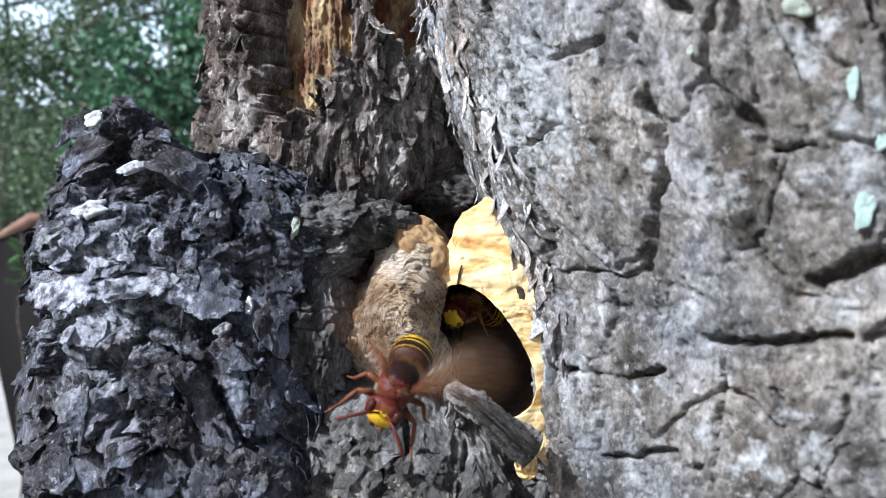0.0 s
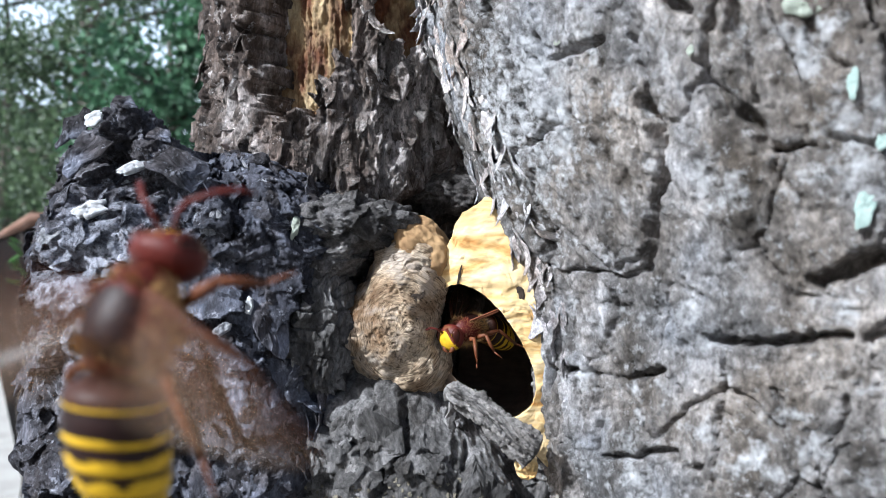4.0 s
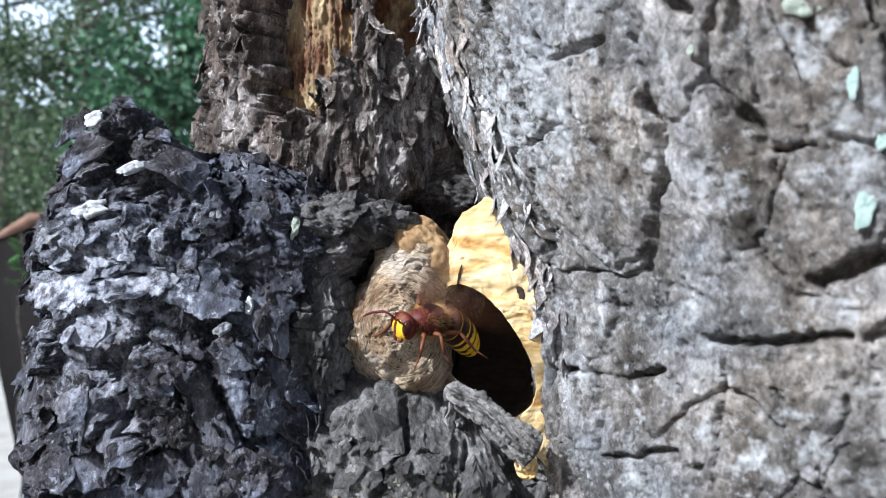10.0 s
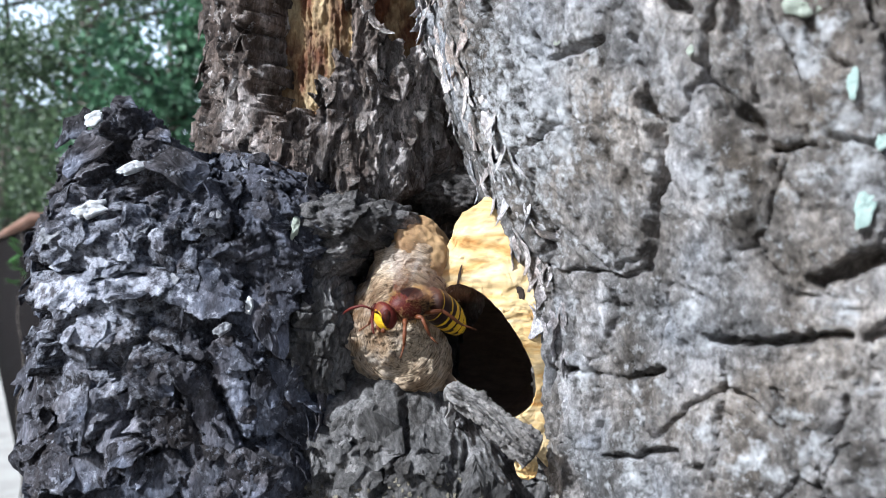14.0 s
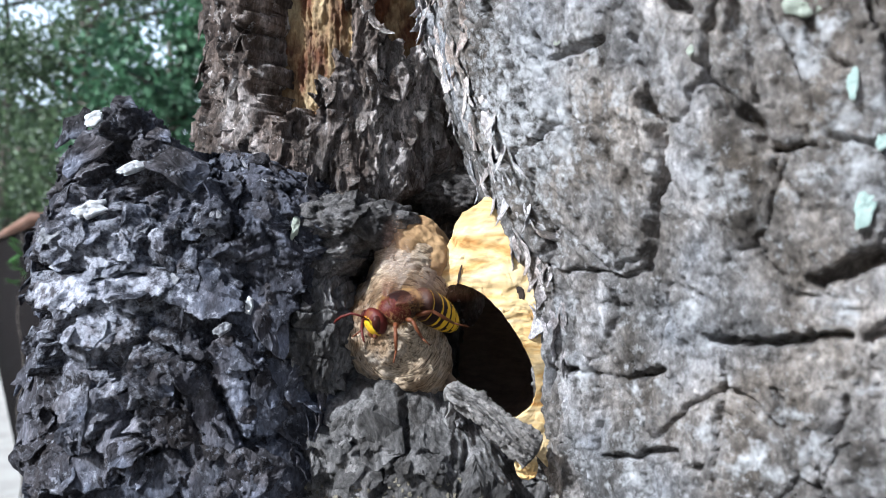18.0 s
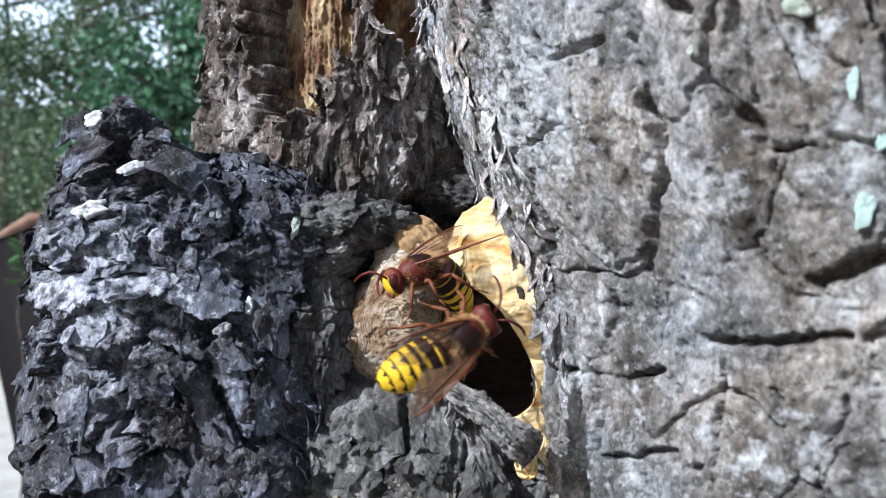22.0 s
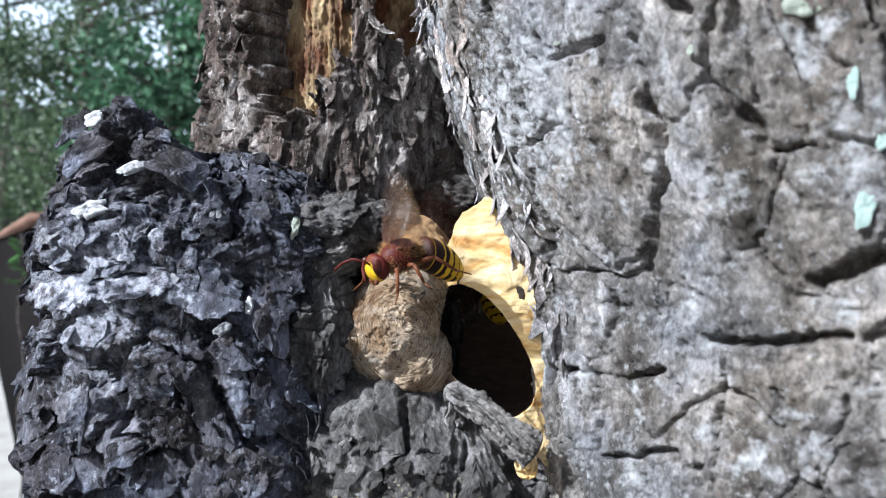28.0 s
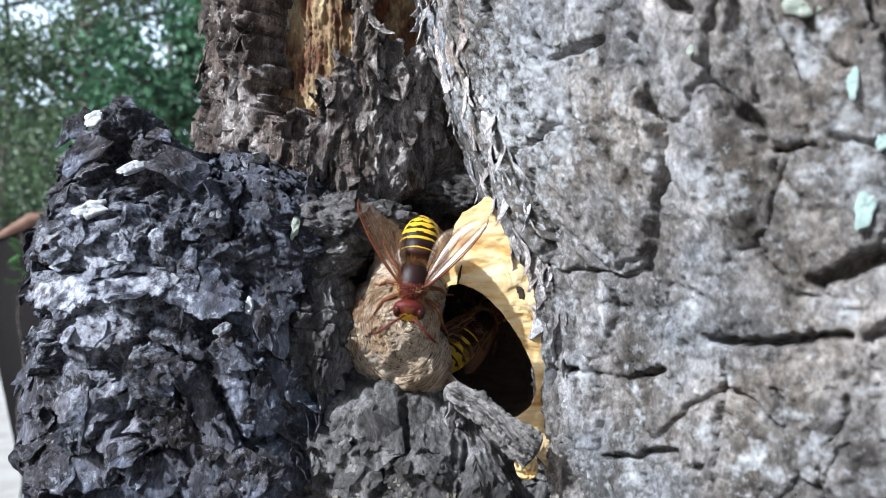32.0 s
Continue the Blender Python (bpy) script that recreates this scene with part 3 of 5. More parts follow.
UPPER_SLABS = [(2.8, -26.3, 8.8, 6.4, -20, 3.2, 0.0, -0.26), (-34.0, -26.9, 7.0, 5.6, 0, 2.2, 0.0, -0.12),
               (-12.6, -20.6, 8.2, 4.8, 5, 3.0, 0.0, -0.22), (19.6, -25.9, 4.8, 6.4, 25, 2.2, 0.10, -0.15),
               (28.3, -31.6, 6.6, 5.6, 10, 1.6, 0.05, -0.05), (11.7, -11.5, 8.4, 6.2, -20, 2.2, 0.0, -0.25),
               (-25.0, -11.7, 10.0, 5.0, 0, 2.8, 0.0, -0.20), (-4.9, -8.6, 8.7, 5.2, 5, 2.6, 0.0, -0.20),
               (24.8, -15.4, 6.8, 6.4, 20, 1.4, 0.0, -0.15)]
LOWER_SLABS = [(14.5, -38.5, 6.8, 14.0, 8, 1.6, 0.08, 0.03), (-18.0, -41.2, 6.6, 6.8, -30, 2.8, 0.0, -0.15),
               (-7.7, -49.2, 5.6, 6.4, -35, 3.0, 0.08, -0.18), (24.5, -41.4, 4.8, 8.0, 10, 1.8, 0.05, -0.05),
               (27.2, -58.0, 8.0, 6.8, -10, 2.6, 0.0, -0.12), (-20.5, -57.9, 10.0, 5.6, 0, 2.4, 0.0, -0.15),
               (1.0, -57.8, 7.2, 5.2, 15, 1.2, 0.0, -0.10), (13.7, -60.0, 6.2, 6.2, 0, 1.8, 0.0, -0.10),
               (36.1, -43.0, 7.2, 9.5, 15, 1.2, 0.0, -0.05), (-42.0, -39.0, 8.0, 6.0, 0, 1.6, 0.0, -0.10),
               (-42.0, -53.0, 9.0, 8.0, 10, 1.4, 0.0, -0.10)]
BURL_HOLLOWS = [([(-16.0, -29.0), (-11.0, -31.0)], 3.6, 2.6), ([(-11.0, -40.0), (-8.0, -43.0)], 3.2, 2.8),
                ([(0.0, -44.0), (5.0, -48.0)], 3.4, 2.8)]
BURL_CRACKS = [([(-49.2, -2.3), (-41.8, -4.3), (-17.6, -7.0), (-3.3, -6.6)], 0.9, 3.5),
               ([(-50.5, -19.6), (-26.5, -15.9), (-24.0, -21.0), (-36.3, -28.1)], 1.2, 3),
               ([(-17.6, -29.7), (-7.2, -36.6), (-8.8, -47.0), (-1.0, -48.3), (-10.4, -58.9)], 1.3, 4),
               ([(3.3, -32.2), (5.5, -41.0), (9.0, -47.0)], 1.2, 3.5),
               ([(23.5, -27.1), (36.0, -28.9), (38.9, -39.5)], 1.2, 3.5),
               ([(11.8, -29.4), (19.0, -47.8), (25.0, -54.5)], 1.2, 3.5),
               ([(-8.8, -29.3), (-2.5, -23.3), (10.4, -29.4)], 1.2, 3.5)]


def burl_radius(t, z):
    top = 1.5225 + 0.002 * np.sin(2 * t + 0.5) + 0.002 * np.sin(5 * t)
    r = 0.0468 + 0.016 * np.clip(1.53 - z, 0, 0.3)
    return r * np.sqrt(np.clip(1 - np.clip((z - top + 0.03) / 0.038, 0, 1) ** 2.5, 0.004, 1))


BURL = stem("burl", "bulging weathered burl with flaky blue-grey bark", lambda z: (-0.0730 + 0 * z, 0.238 + 0 * z), burl_radius,
     relief_burl, 0.0, 1.5305, (1.415, 1.5305), (-195, -5), M_BARK_BURL, 0.0004, plate_label="angular flake of weathered bark", squareness=2.6, most=100)


# ---- the bark below the hollow ----
def relief_low(u, v, x, y, z):
    wu = u + 3 * fbm(u / 9, v / 12, u * 0, 3, 303)
    wv = v + 3 * fbm(u / 9, v / 12, u * 0 + 5, 3, 308)
    wu, wv = jag(wu, wv, 315, 0.9, 2.4)
    f, ci, cj, rim = flakes((wu + 0.5 * wv) / 9, wv / 14, 341, 0.5, 1.0, (0.0, -0.7), 2.6, 1.6)
    g, _, _, _ = flakes((wu + 0.5 * wv) / 4, wv / 8, 361, 0.5, 1.0, (0.0, -0.4), 1.6, 1.2)
    h = 1.8 * f + 0.6 * g - 0.8
    big, which, inside = slabs(u, v, 371, FOOT_SLABS)
    over = 1.3 * big > h
    h = np.where(over, 1.3 * big + 0.2 * g, h)
    ci, cj, rim = np.where(over, which, ci), np.where(over, -77, cj), np.where(over, inside, rim)
    h = np.where(over, h + 0.5 * fbm(u / 10, v / 12, u * 0, 3, 321, 0.5), layers(h + 1.0 * fbm(wu / 8, wv / 10, u * 0, 2, 321, 0.5), 1.2, 0.5)) + 0.55 * ridged((u + 0.3 * v) / 2.2, v / 9, u * 0, 3, 331) + 0.75 * fbm(u / 3.0, v / 4, u * 0, 5, 333, 0.66)
    for line, wide, deep in FOOT_CRACKS:
        h -= deep * groove(*jag(u, v, 351, 0.7, 3.0), line, wide)
    return h, ci, cj, rim - 0.06


FOOT_SLABS = [(-31.0, -42.0, 6.5, 10.5, 28, 1.8, 0.05, -0.08), (-17.0, -43.5, 6.2, 9.5, 10, 1.4, 0.0, 0.0),
              (-36.0, -56.0, 6.5, 8.0, 15, 1.8, 0.0, -0.1), (-18.5, -58.0, 5.5, 6.5, 20, 1.6, 0.0, -0.1),
              (-4.5, -52.5, 8.0, 6.0, 10, 1.4, 0.0, -0.1), (10.5, -61.0, 7.0, 10.5, -32, 3.0, -0.1, -0.05),
              (-7.0, -66.0, 7.0, 5.0, 0, 1.6, 0.0, -0.1)]
FOOT_CRACKS = [([(-40.4, -37.8), (-33.9, -42.9), (-29.1, -48.5), (-24.6, -53.3)], 1.3, 4),
               ([(-22.9, -36.6), (-20.4, -39.4), (-16.4, -42.6)], 1.0, 3),
               ([(-12.5, -36.8), (-10.2, -44.1), (-8.7, -51.4), (-12.5, -59.0)], 1.2, 3),
               ([(-6.5, -36.6), (-3.5, -41.0), (2.3, -45.4)], 1.0, 2.5),
               ([(-20.4, -53.6), (-14.0, -57.6), (-15.6, -63.6)], 1.2, 3),
               ([(6.8, -52.8), (3.8, -60.1), (2.3, -65.2)], 1.3, 3),
               ([(-5.0, -52.7), (0.9, -54.9)], 1.0, 2.5)]


def low_radius(t, z):
    top = np.minimum(1.4605 - 0.036 * np.cos(t), 1.4700) + 0.0 * z
    return 0.062 * np.sqrt(np.clip(1 - np.clip((z - top + 0.025) / 0.03, 0, 1) ** 2, 0.004, 1))


FOOT = stem("trunk_foot", "grey bark slope below the hollow", lambda z: (0.0 + 0 * z, 0.252 + 0 * z), low_radius,
     relief_low, 0.0, 1.482, (1.415, 1.482), (-160, -20), M_BARK_LOW, 0.00044, plate_label="grey bark slab below the hollow", most=40)


# ---- loose scales of bark ----
def scale_mesh(seed, mat, long=1.0):
    """A curled angular scale of bark, about 2 units across, facing +z."""
    rng = random.Random(seed)
    n, rings = 24, 6
    corner = rng.randint(4, 6)
    turn = [6.283 * (k + rng.uniform(-0.28, 0.28)) / corner for k in range(corner)]
    size = [rng.uniform(0.65, 1.0) for _ in range(corner)]
    verts, faces = [], []
    for side in (1, -1):
        for i in range(rings + 1):
            for k in range(n):
                a = 6.283 * k / n
                lim = min(d / max(0.15, math.cos(a - w)) for w, d in zip(turn, size))
                r = min(lim, 1.3) * (i / rings) * (1 + 0.14 * noise.noise((3 * math.cos(a), 3 * math.sin(a), seed * 1.7)) + 0.10 * noise.noise((9 * math.cos(a), 9 * math.sin(a), seed * 1.3)))
                x, y = r * math.cos(a), r * math.sin(a) * long
                z = 0.24 * (x * x - 0.6 * y * y) * rng_sign(seed) + 0.26 * noise.noise((x * 1.6, y * 1.6, seed)) + 0.09 * noise.noise((x * 5, y * 2, seed)) + 0.09 * noise.noise((x * 9, y * 5, seed)) + 0.06 * noise.noise((x * 21, y * 13, seed))
                thick = 0.10 if i < rings else 0.04
                verts.append((x, y, z + (thick if side > 0 else -thick)))
    m = (rings + 1) * n
    for side in (0, 1):
        for i in range(rings):
            for k in range(n):
                k2 = (k + 1) % n
                q = [i * n + k, (i + 1) * n + k, (i + 1) * n + k2, i * n + k2]
                faces.append([c + side * m for c in (q if side == 0 else q[::-1])])
    for k in range(n):
        k2 = (k + 1) % n
        faces.append([rings * n + k, m + rings * n + k, m + rings * n + k2, rings * n + k2])
    return mesh_of("bark_flake", np.array(verts) * 0.006, np.array(faces), [mat], False)


def rng_sign(seed):
    return (-1, 0.4, 1)[seed % 3]


def scatter(surface, mat, count, span, heights, size, lift, seed, label, long=1.0, sink=0.0008, joined=False):
    """Loose scales on a stem: span of angle in degrees, heights in metres; lift: degrees by which the lower rim stands off."""
    X, Y, Z, T, nd = surface
    rng = random.Random(seed)
    shapes = [scale_mesh(seed * 10 + k, mat, long) for k in range(9)]
    zs = Z[0]
    places, faces = [], []
    for _ in range(count):
        th, z = radians(rng.uniform(*span)), rng.uniform(*heights)
        i = int(np.argmin(np.abs(T[:nd, 0] - th)))
        j = int(np.argmin(np.abs(zs - z)))
        i0, i1, j0, j1 = max(i - 6, 0), min(i + 6, nd - 1), max(j - 6, 0), min(j + 6, len(zs) - 1)
        du = Vector((X[i1, j] - X[i0, j], Y[i1, j] - Y[i0, j], 0))
        dv = Vector((X[i, j1] - X[i, j0], Y[i, j1] - Y[i, j0], Z[i, j1] - Z[i, j0]))
        nrm = du.cross(dv).normalized()
        nrm = (nrm + 0.8 * Vector((math.cos(th), math.sin(th), 0.0))).normalized()
        up = Vector((0, 0, 1))
        side = up.cross(nrm).normalized()
        nrm = (nrm + up * math.tan(radians(rng.uniform(*lift))) + side * rng.uniform(-0.4, 0.4)).normalized()
        rot = nrm.to_track_quat("Z", "Y").to_matrix().to_4x4() @ pose(0, 0, 0, 0, 0, rng.uniform(-25, 45))
        k = rng.uniform(*size) / 0.006
        shape = rng.choice(shapes)
        at = Vector((X[i, j], Y[i, j], Z[i, j])) - nrm * sink - TREE_AT
        m = Matrix.Translation(at) @ rot @ Matrix.Diagonal((k * rng.uniform(0.8, 1.25), k, k * 0.8, 1))
        if joined:
            co = np.empty(len(shape.vertices) * 3, np.float32)
            shape.vertices.foreach_get("co", co)
            vi = np.empty(len(shape.loops), np.int32)
            shape.loops.foreach_get("vertex_index", vi)
            a = np.array(m)
            faces.append(vi.reshape(-1, 4) + sum(len(q) for q in places))
            places.append(co.reshape(-1, 3) @ a[:3, :3].T + a[:3, 3])
        else:
            attach("bark_flake", shape, tree, label).matrix_basis = m
    if joined:
        me = mesh_of("loose_bark", np.concatenate(places), np.concatenate(faces), [mat], False)
        tagged(attach("loose_bark", me, tree, label), kind="stuff")


scatter(BURL, M_FLAKE_BURL, 100, (-185, -20), (1.422, 1.496), (0.0022, 0.0052), (-5, 35), 21, "angular flake of weathered bark")
scatter(BURL, M_FLAKE_BURL, 30, (-160, -30), (1.422, 1.490), (0.0045, 0.0075), (-5, 22), 28, "angular slab of weathered bark", 1.3, 0.0012)
scatter(BURL, M_FLAKE_BURL, 60, (-190, -20), (1.495, 1.530), (0.002, 0.0048), (-15, 50), 22, "curled flake of weathered bark", 1.2)
# pale chips that brighten the crest as if the sun caught it
scatter(BURL, M_CHIP_GREY, 36, (-165, -50), (1.498, 1.529), (0.0012, 0.0032), (0, 45), 31, "small pale bark chip, bleached and lit in its colour", 1.3)
scatter(BURL, M_FLAKE_BURL, 270, (-185, -15), (1.42, 1.524), (0.0014, 0.0046), (0, 45), 41, "thin curled scales of weathered bark", 1.5, 0.0006, True)
scatter(FOOT, M_FLAKE_LOW, 120, (-150, -40), (1.42, 1.458), (0.0012, 0.0034), (5, 45), 42, "thin curled scales of grey bark", 1.8, 0.0005, True)
scatter(REAR, M_FLAKE_REAR, 130, (-190, -20), (1.516, 1.585), (0.0018, 0.0040), (-8, 38), 23, "shaggy dark bark flakes", 2.6, joined=True)
# pale scales only on the left flank, coloured as if sunlit
scatter(MAIN, M_FLAKE_MAIN, 240, (-203, -158), (1.470, 1.59), (0.0012, 0.0034), (-4, 16), 26, "thin scales of trunk bark, sunlight in their colour", 2.4, 0.0003, True)
scatter(FOOT, M_CRUMB, 150, (-135, -75), (1.426, 1.4410), (0.0003, 0.0008), (-20, 60), 33, "pale moss and crumbs on the bark", 1.2, 0.0, True)
scatter(FOOT, M_FLAKE_LOW, 18, (-150, -55), (1.42, 1.456), (0.004, 0.0085), (-5, 20), 24, "grey bark slab below the hollow", 1.5)


# ---- rounded growths: callus and collar ----
def growth(name, label, centre, half, tilt, mat, relief, n=260, k=200, boxy=1.0):
    """A lumpy growth: half sizes in mm; relief(x, y, z): height in mm."""
    th = np.linspace(0, 2 * math.pi, n, endpoint=False)
    ph = np.linspace(0.02, math.pi - 0.02, k)
    T, P = np.meshgrid(th, ph, indexing="ij")
    sx, sy, sz = np.sin(P) * np.cos(T), np.sin(P) * np.sin(T), np.cos(P)
    sy = np.sign(sy) * np.abs(sy) ** boxy
    x, y, z = half[0] * sx, half[1] * sy, half[2] * sz
    h = relief(x, y, z)
    x, y, z = x + h * sx, y + h * sy, z + h * sz
    c, s = math.cos(radians(tilt)), math.sin(radians(tilt))
    x, z = x * c + z * s, z * c - x * s
    verts = np.stack([x, y, z], -1).reshape(-1, 3) * 0.001 + np.array(centre)
    return attach(name, mesh_of(name, verts, grid_faces(n, k, True)[:, ::-1], [mat]), tree, label, TREE_AT)


def whorl(x, y, z):
    a, b = x - 4 + 2.6 * fbm(x / 6, y / 6, z / 6, 3, 405), z + 5 + 2.6 * fbm(x / 6, y / 6, z / 6, 3, 406)
    swirl = np.sqrt((1.25 * a) ** 2 + b ** 2)
    turn = np.arctan2(b, a)
    h = 1.8 * fbm(x / 10, y / 10, z / 10, 3, 411) + 0.42 * ridged(swirl / 2.0, turn * 1.6, x * 0, 3, 401)
    return h - 0.6 * ease(0.40, 0.75, fbm(x / 5, y / 5, z / 5, 3, 407, 0.5)) + 0.12 * fbm(x / 1.5, y / 1.5, z / 1.5, 2, 409)


def smooth_fold(x, y, z):
    return 2.2 * fbm(x / 10, y / 10, z / 10, 3, 441) + 0.3 * ridged(x / 5 + z / 2.2, y / 6, z / 9, 3, 443)


def shaggy(x, y, z):
    w = 2 * fbm(x / 8, y / 8, z / 8, 2, 451)
    a, b = jag(x + w, z - w, 455, 0.7, 2.0)
    h = 1.9 * flakes((a + 0.6 * b) / 6, (b - 0.4 * a) / 4, 453, 0.5, 1.0, (0.2, -0.6), 2.0, 1.7)[0]
    h += 0.8 * flakes(a / 2.4, b / 2.2, 457, 0.5, 1.0, (0.0, -0.4), 1.8, 1.6)[0] + 0.5 * ridged(a / 3, b / 1.4, y * 0, 3, 461)
    return h + 1.8 * fbm(x / 9, y / 9, z / 9, 3, 459)


def fibrous(x, y, z):
    w = 2 * fbm(x / 7, y / 7, z / 12, 3, 481)
    h = 1.2 * ridged((x + w) / 3.5, z / 22, y / 6, 3, 483) + 1.5 * fbm(x / 9, y / 9, z / 9, 3, 485)
    a, b = jag(x + w, z - w, 489, 0.7, 2.0)
    h += 0.9 * flakes((a + 0.4 * b) / 3.0, b / 5.0, 491, 0.5, 1.0, (0.2, -0.5), 1.8, 1.6)[0] + 0.35 * ridged(a / 1.1, b / 6, y * 0, 3, 493) + 0.4 * fbm(x / 2, y / 2, z / 2, 4, 495, 0.65)
    return layers(h, 0.9, 0.5) - 1.2 * ease(0.88, 1.0, 1 - np.abs(grain((x + z) / 9, (z - x) / 7, y * 0, 487)))


def ragged(x, y, z):
    w = 3 * fbm(x / 6, y / 6, z / 6, 3, 471)
    h = 2.0 * ridged((x + w) / 5, (z - w) / 4, y / 9, 3, 473) + 1.2 * fbm(x / 3, y / 3, z / 3, 4, 475, 0.6)
    return layers(h, 1.1) - 0.8


growth("callus", "tan fibrous callus wood beside the entrance", (-0.0155, 0.2160, 1.4765), (14.5, 16.5, 14.5), 20, M_CALLUS, whorl, 280, 200, boxy=0.75)
growth("callus", "tan fibrous callus wood beside the entrance", (-0.0105, 0.2165, 1.4890), (11.5, 15.5, 16), 14, M_CALLUS, whorl, 260, 190, boxy=0.75)
growth("callus", "tan fibrous callus wood beside the entrance", (-0.0100, 0.2165, 1.4685), (13.5, 14.5, 10.5), 30, M_CALLUS, whorl, 220, 150, boxy=0.8)
growth("callus_fold", "smooth ochre fold of callus wood", (-0.0065, 0.2175, 1.4980), (12, 14.2, 9.5), 25, M_FOLD, smooth_fold, 180, 120)
growth("bark_collar", "dark ragged bark collar over the callus", (-0.0330, 0.2160, 1.5080), (25, 16, 6.5), 3, M_BARK_COLLAR, shaggy, 300, 150)
growth("burl_shoulder", "fibrous grey-brown flank of the burl beside the callus", (-0.0370, 0.2110, 1.4750), (12, 14.0, 21), 6, M_BARK_LOW, fibrous, 260, 230)
growth("bark_collar", "dark ragged bark collar over the callus", (-0.0320, 0.2150, 1.4975), (15, 13.0, 7.0), -42, M_BARK_COLLAR, shaggy, 230, 130)
# fills the gap above the nest; the shadow there is in its colour
growth("inner_bark", "crumbling bark above the nest, shade in its colour", (0.0045, 0.2590, 1.5190), (17, 16, 9), 10, M_BARK_DARK, shaggy, 140, 100)
# dark filler masses, added so that no bright background shows through the gaps
growth("heartwood", "dark filler added behind the hollow to block light", (0.004, 0.288, 1.497), (34, 31, 40), 0, M_BARK_REAR, smooth_fold, 60, 50)
growth("heartwood", "dark filler added behind the hollow to block light", (0.030, 0.262, 1.422), (30, 37, 30), 0, M_BARK_DARK, smooth_fold, 60, 50)
growth("burl_crest", "crumbled crest of the burl", (-0.0900, 0.2130, 1.5315), (8, 12, 8), -20, M_BARK_BURL, ragged, 160, 120)
growth("burl_crest", "crumbled crest of the burl", (-0.1030, 0.2180, 1.5220), (7, 12, 9), 10, M_BARK_BURL, ragged, 160, 120)
growth("burl_crest", "crumbled crest of the burl", (-0.0790, 0.2080, 1.5240), (8, 10, 6), 25, M_BARK_BURL, ragged, 160, 120)

# ---- the nest ----
NEST_AT = Vector((0.011, 0.205, 1.4718))
nest = tagged(new("hornet_nest"), "cream papery nest wall closing the trunk hollow, oval entrance", "nest")
nest.location = NEST_AT


def hole_edge(a):
    """The entrance's outline, in mm from its middle, by the angle a."""
    r = (np.abs(np.cos(a - radians(123)) / 20.2) ** 2.3 + np.abs(np.sin(a - radians(123)) / 10.4) ** 2.3) ** (-1 / 2.3)
    return r * (1 + 0.02 * grain(a * 5, a * 0, a * 0, 3) + 0.012 * grain(a * 16, a * 0, a * 0, 4))


def wall_edge(a):
    """The paper wall's outer outline: a tall triangle, higher than wide."""
    x, z = np.cos(a), np.sin(a)
    sides = [((1.0, -0.08), 21.0), ((0.975, 0.225), 19.0), ((-0.916, 0.40), 20.5), ((-1, 0), 12.0), ((-0.75, -0.66), 8.0), ((-0.20, -0.98), 29.0), ((0.35, 0.937), 43.5), ((-0.5, 0.866), 36.5)]
    r = np.full(a.shape, 60.0)
    for (nx, nz), d in sides:
        k = nx * x + nz * z
        r = np.where(k > 0.05, np.minimum(r, d / np.maximum(k, 0.05)), r)
    return r * (1 + 0.05 * grain(a * 7, a * 0, a * 0, 13) + 0.02 * grain(a * 21, a * 0, a * 0, 14) + 0.012 * grain(a * 55, a * 0, a * 0, 15))


def nest_wall():
    n, k = 360, 64
    a = np.linspace(0, 2 * math.pi, n, endpoint=False)
    s = np.linspace(0, 1, k)
    A, S = np.meshgrid(a, s, indexing="ij")
    r0 = hole_edge(A)
    r = r0 + (np.maximum(wall_edge(A), r0 + 0.4) - r0) * S
    x, z = r * np.cos(A), r * np.sin(A)
    y = 0.006 * (x - 3) ** 2 + 0.002 * z * z + 0.10 * z - 0.25 * np.maximum(x - 8, 0) * 0 - 1.5
    y = y + 0.8 * fbm(x / 9, z / 6, x * 0, 4, 501) - 0.35 * np.mod((z + 0.25 * x) / 5.5 + 0.8 * fbm(x / 8, z / 8, x * 0, 3, 503), 1.0) - 0.15 * ridged(x / 9, z / 1.8, x * 0, 2, 507)
    y = y + 5 * (1 - ease(0.5, 4.0, wall_edge(A) - r0))
    front = np.stack([x, y, z], -1)
    back = np.stack([x, y + 1.3, z], -1)
    whole = np.concatenate([back[:, ::-1], front], 1)
    verts = whole.reshape(-1, 3) * 0.001
    faces = grid_faces(n, 2 * k, True)[:, ::-1]
    broad = (wall_edge(a) - hole_edge(a) > 1.5)[faces // (2 * k)].all(1)
    verts, faces = sub(verts, faces, broad)
    attach("paper_wall", mesh_of("paper_wall", verts, faces, [M_PAPER]), nest, "layered cream paper wall")
    # the bag behind the entrance, its paper darkened to stand for shade
    m = 40
    D = np.linspace(0, 1, m)
    A, D = np.meshgrid(a[::4], D, indexing="ij")
    grow = np.where(D < 0.75, 1.03 + 0.45 * np.sin(np.minimum(D / 0.12, 1) * math.pi / 2), 1.48 * np.sqrt(np.clip(1 - ((D - 0.75) / 0.25) ** 2, 0.0, 1)))
    r = hole_edge(A) * grow * (1 + 0.03 * fbm(np.cos(A) * 2, np.sin(A) * 2, D * 6, 3, 511))
    x, z = r * np.cos(A) - 4 * D, r * np.sin(A) + 3 * D
    y = D * 56 + 0.006 * (x - 3) ** 2 + 0.10 * z + 1.6
    attach("chamber", mesh_of("chamber", np.stack([x, y, z], -1).reshape(-1, 3) * 0.001, grid_faces(n // 4, m, True), [M_CHAMBER]), nest, "inside of the nest, shade in its paper colour")


nest_wall()


